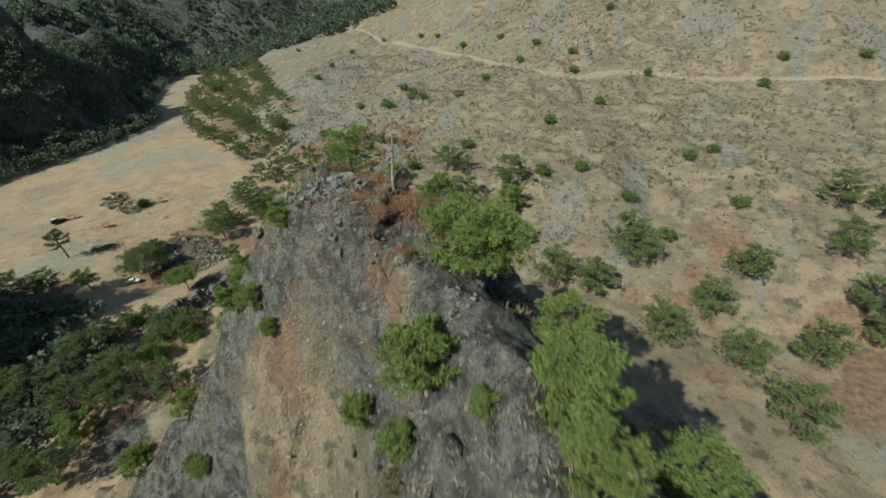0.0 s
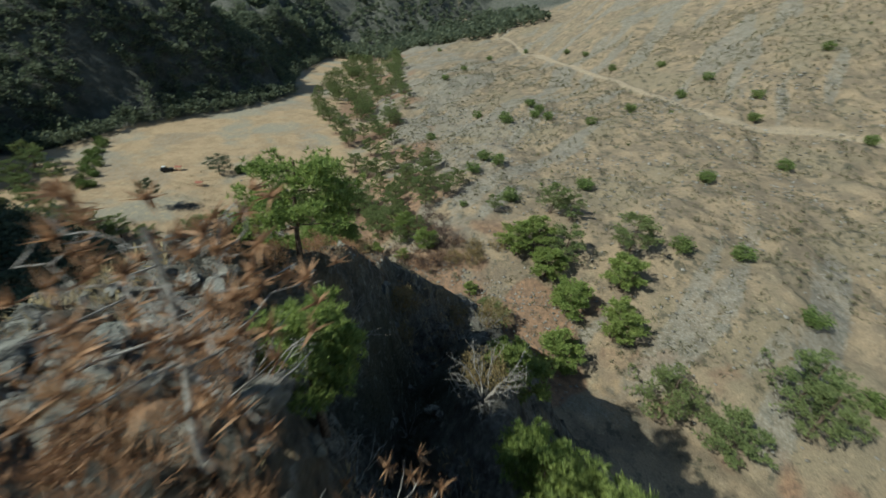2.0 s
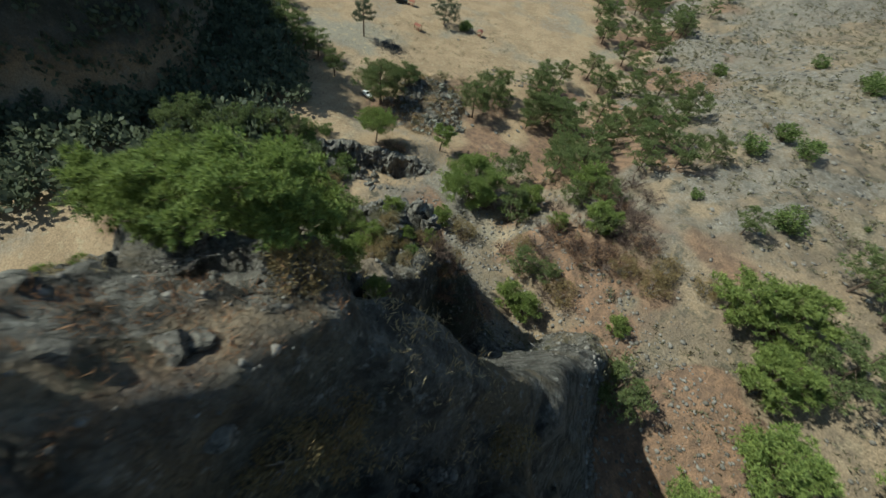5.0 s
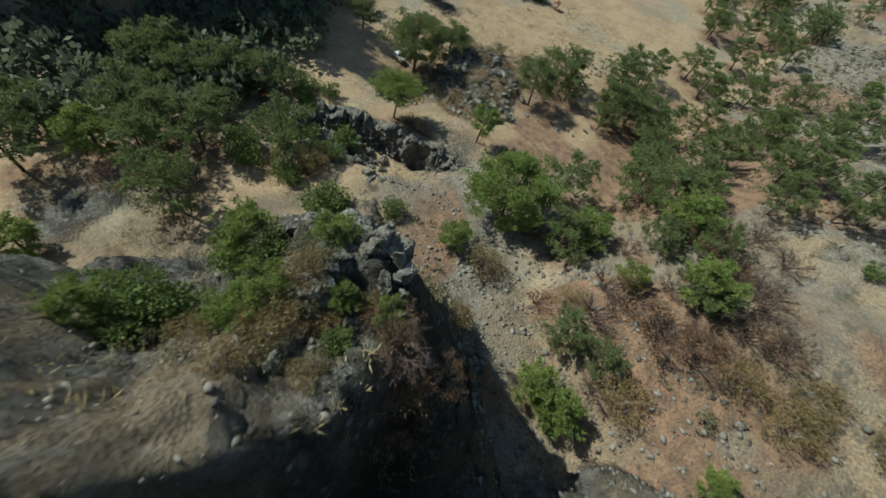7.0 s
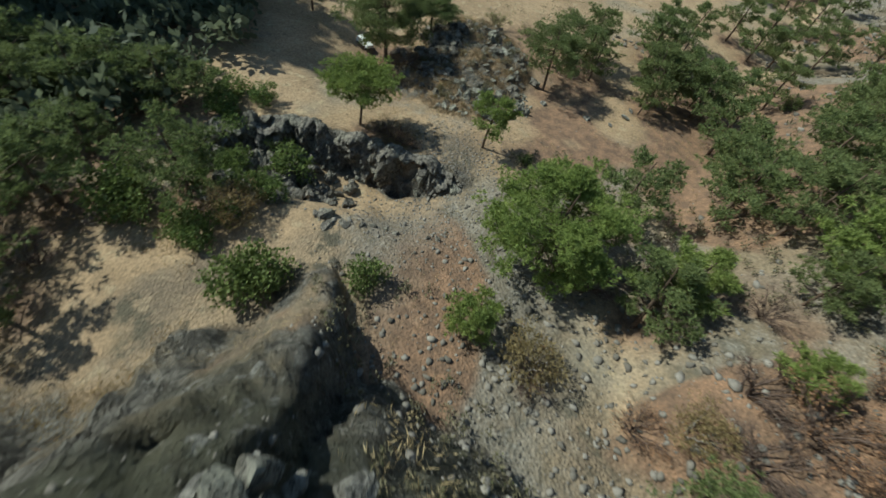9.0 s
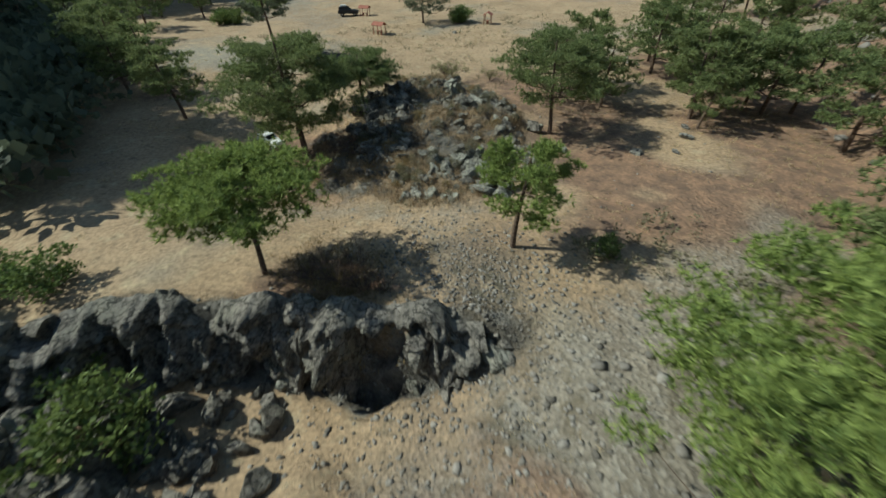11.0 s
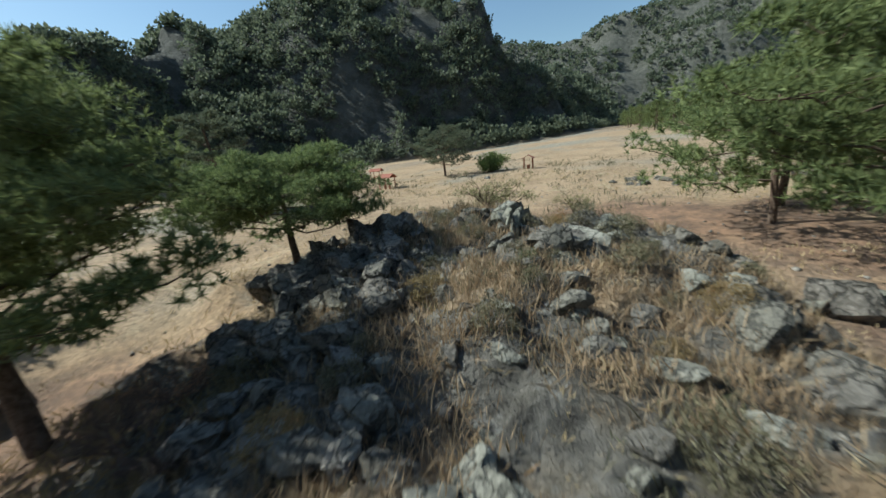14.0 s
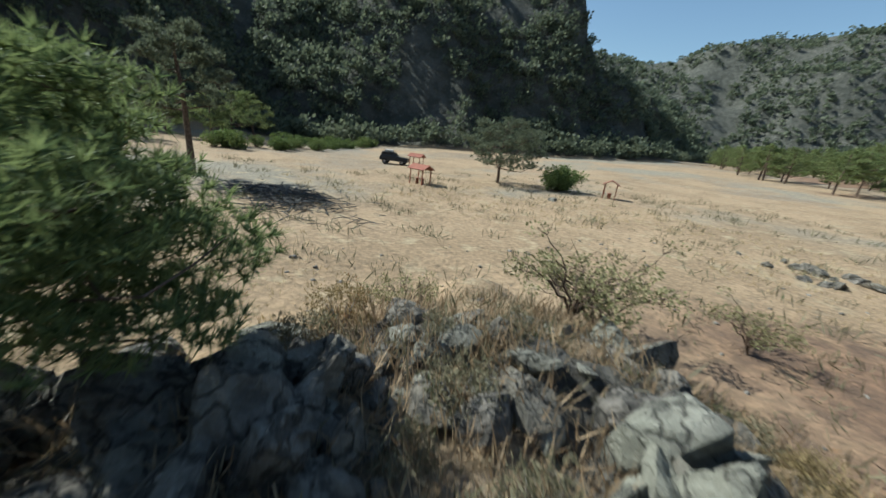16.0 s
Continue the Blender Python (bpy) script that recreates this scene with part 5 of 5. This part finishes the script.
def rock_face(parent):
    """The ledge's upright face: one fissured sheet of rock with a hollow in it."""
    line = np.array([(a, b) for a, b, c in LEDGE[1:-1]], float)
    run = np.concatenate([[0], np.cumsum(np.hypot(*np.diff(line, axis=0).T))])
    s = np.arange(0, run[-1], 0.11)
    px, py = np.interp(s, run, line[:, 0]), np.interp(s, run, line[:, 1])
    ox, oy = np.gradient(py), -np.gradient(px)
    size = np.hypot(ox, oy)
    ox, oy = ox / size, oy / size
    low, high = heights(px + 2.4 * ox, py + 2.4 * oy) - 0.5, heights(px - 1.4 * ox, py - 1.4 * oy) + 0.3 + 0.5 * fractal(s, 0 * s, 2.2, 541, 3)
    rows = 22
    v = np.linspace(0, 1, rows)[:, None]
    S = s[None, :] + 0 * v
    fissure = creased(S, 1.6 * v + 0 * S, 1.9, 501, 4) - 0.7
    out = 1.45 - 0.9 * v + 2.3 * fissure + 0.35 * fractal(S, 9 * v + 0 * S, 0.9, 511, 3) + 0.5 * fractal(S, 0 * S, 5, 521, 2)
    out = out + 1.3 * (cells(S + 0.4 * v, 2.2 * v + 0 * S, 1.25, 551) - 0.5) + 0.5 * (cells(S, 3.0 * v + 0 * S, 0.5, 553) - 0.5)
    hollow = np.exp(-((np.hypot(px + 63.3, py - 86.4)) / 1.5) ** 4)[None, :] * step(0.92, 0.72, v)
    out = out - 3.0 * hollow
    out = np.where(v > 0.97, -0.9, out)
    tall = np.maximum(high - low, 0.6)
    z = low + tall * v + 0.25 * fractal(S, 5 * v + 0 * S, 0.8, 531, 2)
    verts = np.stack([px + out * ox, py + out * oy, z], -1).reshape(-1, 3)
    n = len(s)
    index = np.arange(rows * n).reshape(rows, n)
    shape = Shape()
    shape.put(verts, np.stack([index[:-1, :-1], index[:-1, 1:], index[1:, 1:], index[1:, :-1]], -1).reshape(-1, 4))
    part("rock_face", shape.mesh("rock_face", ROCK), parent)


def outcrops():
    mound = tagged(new("rock_outcrop"), "mound of broken grey rocks with dry scrub on the meadow", "rocks")
    for i in range(420):
        u, v = rng.uniform(-1, 1), rng.uniform(-1, 1)
        if math.hypot(u, v) > 1:
            continue
        x, y = -81 - 0.8 * 12.2 * u + 0.6 * 7.4 * v, 102 + 0.6 * 12.2 * u + 0.8 * 7.4 * v
        near_path = abs((x + 78) * 0.55 + (y - 99) * 0.83) < 2.0
        size = rng.uniform(0.2, 0.55 if near_path else 0.85)
        boulder(mound, (GREY + LICHEN[:3])[i % 10], x, y, size)
    for x, y, s, tall in ((-86.3, 107.6, 0.9, 1.3), (-85.6, 107.1, 0.65, 1.2), (-87.2, 102.0, 1.25, 0.7), (-88.4, 102.6, 0.9, 0.9), (-88.9, 103.4, 0.7, 1.0), (-86.0, 101.2, 0.8, 0.8),
                          (-88.2, 105.0, 0.6, 0.9), (-87.6, 106.2, 0.6, 0.8), (-89.8, 100.6, 0.7, 1.0), (-75.7, 109.0, 0.7, 1.6), (-77.6, 108.4, 0.6, 1.0), (-83.2, 104.6, 0.7, 0.7)):
        boulder(mound, (LICHEN if tall == 1.3 else GREY)[int(s * 10) % 5], x, y, s, tall, 0.15)
    line = tagged(new("boulder_row"), "row of pale lichened boulders on the dry meadow", "rocks")
    for i in range(46):
        k = i / 45
        boulder(line, LICHEN[i % 5], -74.6 + 4.8 * k + rng.normal() * 0.4, 106.2 - 2.0 * k + rng.normal() * 0.5, rng.uniform(0.15, 0.42), 0.9)
    for x, y, s, tall in ((-73.3, 99.3, 1.25, 1.0), (-72.5, 98.7, 0.8, 1.1), (-73.9, 97.6, 0.85, 1.0), (-74.6, 96.9, 0.75, 1.0), (-73.2, 97.2, 0.7, 0.9), (-75.6, 97.6, 0.7, 0.9), (-69.9, 98.3, 1.0, 0.9),
                          (-69.1, 98.8, 0.85, 1.0), (-70.6, 97.9, 0.7, 0.8), (-69.6, 101.6, 0.75, 1.3), (-70.6, 101.4, 0.5, 0.8), (-70.1, 102.4, 0.45, 0.8), (-72.3, 94.9, 0.65, 0.9), (-72.9, 94.2, 0.55, 0.8),
                          (-71.6, 95.5, 0.5, 0.7), (-70.9, 96.0, 0.42, 0.7), (-73.4, 93.8, 0.45, 0.7), (-77.0, 97.6, 0.6, 0.9), (-76.2, 98.6, 0.5, 0.9), (-75.8, 100.2, 0.45, 0.8)):
        boulder(line, LICHEN[int(s * 20) % 5], x, y, s, tall, 0.2)
    for x, y, wide, tall, turn, count in ((-73.6, 99.8, 2.9, 1.7, 20, 6), (-76.0, 98.0, 2.4, 1.2, 10, 6), (-70.2, 99.4, 2.3, 1.5, 40, 7), (-70.4, 103.9, 1.7, 1.35, 60, 4), (-71.7, 104.4, 1.4, 0.7, 10, 4), (-75.7, 109.2, 1.0, 1.7, 0, 2)):
        heap(line, BIG[:4], x, y, wide, tall, turn, count)
    for x, y, wide, tall, turn, count in ((-86.0, 101.0, 2.6, 1.2, 40, 5), (-87.6, 103.2, 2.0, 1.2, 0, 5), (-84.2, 99.8, 2.4, 1.3, 30, 5), (-85.4, 106.8, 1.6, 1.4, 20, 6), (-83.9, 105.1, 1.3, 1.0, 50, 4), (-82.4, 97.8, 2.6, 1.2, 0, 5), (-79.6, 97.4, 2.2, 1.1, 10, 5), (-88.0, 100.4, 1.8, 1.0, 0, 4), (-86.4, 98.6, 2.6, 1.4, 30, 5), (-84.4, 96.6, 2.6, 1.3, 40, 5), (-87.0, 99.6, 2.2, 1.5, 60, 4), (-82.4, 95.2, 2.4, 1.1, 20, 5), (-85.2, 100.6, 1.8, 1.5, 20, 4), (-80.4, 94.8, 2.2, 0.9, 0, 5), (-89.6, 101.4, 2.4, 1.7, 30, 5), (-90.6, 100.4, 2.4, 1.5, 60, 5), (-88.6, 102.6, 2.0, 1.5, 40, 4), (-88.2, 98.2, 2.6, 1.3, 20, 5), (-91.6, 101.2, 1.8, 1.1, 20, 4), (-86.0, 97.0, 2.4, 1.2, 60, 5)):
        heap(mound, BIG[4:] if x > -85.3 or y < 104 else BIG[:4], x, y, wide, tall, turn, count)
    for x, y, s in ((-71.6, 108.3, 0.55), (-67.2, 112.4, 0.55), (-66.0, 118.2, 0.7), (-65.2, 114.8, 0.4), (-67.3, 120.2, 0.45), (-112.0, 128.0, 0.5)):
        lone = tagged(new("boulder", PALE[int(s * 10) % 5]), "pale boulder lying on the open ground", "boulder")
        lone.matrix_basis = pose(x, y, height(x, y) + s * 0.2, 10, 8, 40 * s) @ Matrix.Scale(s, 4)
    strip = tagged(new("meadow_rocks"), "low dark rocks in a strip along the meadow", "rocks")
    for i in range(46):
        k = rng.uniform(0, 1)
        boulder(strip, GREY[i % 7], -93 + 10 * k + rng.normal() * 1.6, 128 + 6 * k + rng.normal() * 1.2, rng.uniform(0.2, 0.65), 0.8)
    ledge = tagged(new("rock_ledge"), "dark fissured rock ledge with a shadowed hollow", "rocks")
    spots = [(a, b, c) for a, b, c in LEDGE if c > 0.5]
    rock_face(ledge)
    for i in range(70):
        k = rng.uniform(0, len(spots) - 1.001)
        j, f = int(k), k - int(k)
        x = spots[j][0] * (1 - f) + spots[j + 1][0] * f + rng.uniform(0.6, 2.2)
        y = spots[j][1] * (1 - f) + spots[j + 1][1] * f + rng.normal() * 0.4
        if math.hypot(x + 63.2, y - 85.2) > 2.0:
            boulder(ledge, (GREY + LICHEN)[i % 12], x, y, rng.uniform(0.25, 0.65), 1.3, 0.4, "block")
    for i in range(26):
        boulder(ledge, GREY[i % 7], rng.normal(-64.6, 1.6), rng.normal(77, 1.7), rng.uniform(0.3, 0.8), 1.25, 0.3, "block")
    for i in range(70):
        boulder(ledge, GREY[i % 7], rng.normal(-66, 3.4), rng.normal(72, 4.5), rng.uniform(0.3, 1.0), 1.2, 0.3, "block")
    for x, y, wide, tall, turn, count in ((-62.6, 75.6, 3.0, 2.0, 40, 5), (-65.2, 73.2, 3.4, 2.4, 60, 6), (-67.4, 75.4, 2.6, 2.2, 20, 5), (-64.4, 77.4, 2.4, 1.6, 0, 4), (-61.2, 77.4, 1.8, 1.3, 30, 4), (-69.0, 72.0, 3.2, 2.2, 80, 5), (-66.2, 69.6, 3.2, 2.0, 40, 5), (-72.2, 73.0, 2.8, 2.2, 50, 5), (-70.2, 68.4, 3.0, 1.8, 0, 5)):
        heap(ledge, BIG[4:], x, y, wide, tall, turn, count, "block")
    for x, y, wide, tall in ((-56.3, 79.7, 1.1, 0.8), (-55.4, 81.4, 0.9, 0.7), (-57.0, 77.2, 1.6, 0.9), (-58.6, 76.4, 1.4, 0.8), (-53.4, 84.6, 0.8, 0.5)):
        heap(ledge, BIG[4:], x, y, wide, tall, 70, 2, "block")
    crag = tagged(new("crag"), "pale jagged crag at the end of the spur", "rocks")
    for i in range(75):
        k = rng.uniform(0, 1)
        x, y = -28.5 - 9.5 * k + rng.normal() * 1.0, 65.0 + 6.0 * k + rng.normal() * 1.2
        boulder(crag, (PALE + LICHEN[:2])[i % 7], x, y, rng.uniform(0.3, 0.95), 1.2, 0.25, "block")
    for x, y, wide, tall, turn, count in ((-30.6, 70.6, 2.8, 2.2, 150, 6), (-32.6, 70.0, 2.8, 2.0, 140, 6), (-34.6, 68.4, 2.6, 1.7, 130, 6), (-35.6, 66.8, 2.2, 1.5, 100, 5), (-28.8, 70.2, 2.2, 1.7, 160, 5), (-26.0, 71.4, 1.8, 1.3, 150, 4)):
        heap(crag, BIG[4:7] + PALE, x, y, wide, tall, turn, count + 4, "block")
    peak = tagged(new("summit_rocks"), "heap of pale broken slabs on the spur's summit", "rocks")
    for i in range(90):
        boulder(peak, (PALE + GREY[:1])[i % 6], rng.normal(-10.2, 1.2), rng.normal(32.2, 1.5), rng.uniform(0.2, 0.75), 0.9, 0.2, "slab")
    face = tagged(new("spur_rocks"), "dark weathered rocks on the spur's flanks", "rocks")
    for i in range(170):
        k = rng.uniform(0, 1)
        j = int(k * 8.99) + 2
        a, b = CREST[j], CREST[j + 1]
        f = rng.uniform(0, 1)
        x, y = a[0] + f * (b[0] - a[0]) + rng.normal() * 5.5, a[1] + f * (b[1] - a[1]) + rng.normal() * 3.5
        boulder(face, GREY[i % 7], x, y, rng.uniform(0.2, 0.75), 1.0, 0.4, "rock")
    ring = tagged(new("fire_ring"), "ring of blackened stones round an old fireplace", "fireplace")
    for i in range(13):
        a = i * 0.483
        boulder(ring, GREY[i % 7], -81.9 + 0.85 * math.cos(a), 87.8 + 0.85 * math.sin(a), rng.uniform(0.12, 0.2), 0.9, 0.1, "stone")


outcrops()


# ---- what people left on the meadow ----
def plain(name, colour, roughness=0.6, metal=0.0, grain=0.3):
    n = Nodes(name, roughness)
    n.shader.inputs["Metallic"].default_value = metal
    g = n.grain(grain, 5)
    return n.done(n.mix(n.ramp(g, 0.3, 0.75), tuple(0.72 * c for c in colour), colour), n.bump(g, 0.01, 0.3))


def box(size, bevel=0.02, at=(0, 0, 0)):
    bm = bmesh.new()
    bmesh.ops.create_cube(bm, size=1, matrix=Matrix.Translation(at) @ Matrix.Diagonal((*size, 1)))
    bmesh.ops.bevel(bm, geom=bm.edges[:], offset=min(bevel, 0.45 * min(size)), segments=2, affect="EDGES")
    return bm


def as_mesh(bm, name, material, smooth=False):
    data = bpy.data.meshes.new(name)
    bm.to_mesh(data)
    bm.free()
    data.materials.append(material)
    if smooth:
        data.polygons.foreach_set("use_smooth", np.ones(len(data.polygons), bool))
    return data


TILE = plain("red_roof", (0.33, 0.13, 0.09), 0.85)
POST = plain("red_painted_wood", (0.32, 0.13, 0.08), 0.7)
WHITE = plain("white_paint", (0.78, 0.77, 0.74), 0.5)
DARK_PAINT = plain("dark_car_paint", (0.035, 0.04, 0.045), 0.35)
GLASS = plain("dark_glass", (0.02, 0.022, 0.025), 0.08)
RUBBER = plain("tyre_rubber", (0.02, 0.02, 0.02), 0.85)
STEEL = plain("wheel_steel", (0.35, 0.35, 0.36), 0.4, 0.8)


def shelter(x, y, turn):
    hut = tagged(new("picnic_shelter"), "small picnic shelter with a red pitched roof on four posts", "shelter", "picnic shelters")
    post = as_mesh(box((0.14, 0.14, 2.2), 0.02, (0, 0, 0.9)), "post", POST)
    for sx in (-1.1, 1.1):
        for sy in (-0.8, 0.8):
            part("post", post, hut, place=pose(sx, sy, 0))
    for sy in (-1, 1):
        part("roof_panel", as_mesh(box((3.0, 1.35, 0.07), 0.015), "roof_panel", TILE), hut, place=pose(0, 0.55 * sy, 2.28, -28 * sy, 0, 0))
        part("beam", as_mesh(box((2.5, 0.12, 0.14), 0.02), "beam", POST), hut, place=pose(0, 0.8 * sy, 1.95))
    part("tabletop", as_mesh(box((1.5, 0.7, 0.06), 0.01), "tabletop", POST), hut, place=pose(0, 0, 0.75))
    for sx in (-0.5, 0.5):
        part("table_leg", as_mesh(box((0.1, 0.5, 0.75), 0.01, (0, 0, 0.36)), "table_leg", POST), hut, place=pose(sx, 0, 0))
    hut.matrix_basis = pose(x, y, height(x, y), 0, 0, turn) @ Matrix.Scale(0.74, 4)


shelter(-119.9, 117.7, 25)
shelter(-137.6, 124.2, 40)
shelter(-113.2, 136.6, 130)


def off_roader(x, y, turn, paint, label, load=True, size=1.0):
    car = tagged(new("off_roader"), label, "car")
    bm = bmesh.new()
    side = [(-2.1, 0.5), (-2.1, 1.0), (-1.95, 1.12), (-1.8, 1.72), (-0.1, 1.76), (0.55, 1.18), (1.95, 1.06), (2.1, 0.9), (2.1, 0.5)]
    rows = [[bm.verts.new((a, s * 0.88 * (0.86 if b > 1.4 else 1.0), b)) for a, b in side] for s in (-1, 1)]
    for k in range(len(side)):
        bm.faces.new((rows[0][k], rows[0][(k + 1) % len(side)], rows[1][(k + 1) % len(side)], rows[1][k]))
    bm.faces.new(rows[0][::-1])
    bm.faces.new(rows[1])
    bmesh.ops.recalc_face_normals(bm, faces=bm.faces[:])
    bmesh.ops.bevel(bm, geom=bm.edges[:], offset=0.05, segments=2, affect="EDGES")
    part("body", as_mesh(bm, "body", paint), car)
    for s in (-1, 1):
        part("side_window", as_mesh(box((1.55, 0.03, 0.42), 0.01), "side_window", GLASS), car, place=pose(-0.95, 0.83 * s, 1.42, -10 * s, 0, 0))
    part("windscreen", as_mesh(box((0.03, 1.35, 0.62), 0.01), "windscreen", GLASS), car, place=pose(0.24, 0, 1.47, 0, -48, 0))
    if load:
        part("roof_load", as_mesh(box((1.3, 1.2, 0.24), 0.08), "roof_load", WHITE), car, "white load on the roof", pose(-0.9, 0, 1.9))
    for sx in (-1.3, 1.3):
        for sy in (-0.82, 0.82):
            bm = bmesh.new()
            bmesh.ops.create_cone(bm, cap_ends=True, segments=24, radius1=0.38, radius2=0.38, depth=0.26)
            bmesh.ops.bevel(bm, geom=bm.edges[:], offset=0.04, segments=2, affect="EDGES")
            wheel = part("wheel", as_mesh(bm, "wheel", RUBBER), car, "black tyre", pose(sx, sy, 0.38, 90, 0, 0))
            bm = bmesh.new()
            bmesh.ops.create_cone(bm, cap_ends=True, segments=20, radius1=0.2, radius2=0.17, depth=0.28)
            part("rim", as_mesh(bm, "rim", STEEL), wheel)
    car.matrix_basis = pose(x, y, height(x, y), 0, 0, turn) @ Matrix.Scale(size, 4)


off_roader(-140.4, 121.8, 60, DARK_PAINT, "dark off-road car with a white-loaded roof parked on the meadow")
off_roader(-90.4, 89.2, 20, WHITE, "small white car with dark windows parked under the pine", False, 0.64)


def brush_pile():
    shape = Shape()
    for i in range(420):
        x, y = rng.normal(0, 1.9), rng.normal(0, 1.2)
        z = max(0.05, 0.55 - 0.1 * (x * x / 3 + y * y / 1.5)) * rng.uniform(0.2, 1.2)
        a, length = rng.uniform(0, 6.28), rng.uniform(0.5, 1.6)
        way = np.array([math.cos(a), math.sin(a), rng.normal() * 0.25]) * length * 0.5
        p = np.array([x, y, z])
        shape.tube([p - way, p + rng.normal(size=3) * 0.05, p + way], [0.035, 0.03, 0.012], 4)
    pile = tagged(new("brush_pile", shape.mesh("brush_pile", bark_material("grey_brushwood", (0.035, 0.035, 0.035), (0.10, 0.098, 0.092)))), "dark heap of cut branches lying on the meadow", "brushwood", kind="stuff")
    pile.matrix_basis = pose(-109.5, 104.2, height(-109.5, 104.2), 0, 0, 20) @ Matrix.Diagonal((1.35, 1.35, 0.6, 1))


brush_pile()
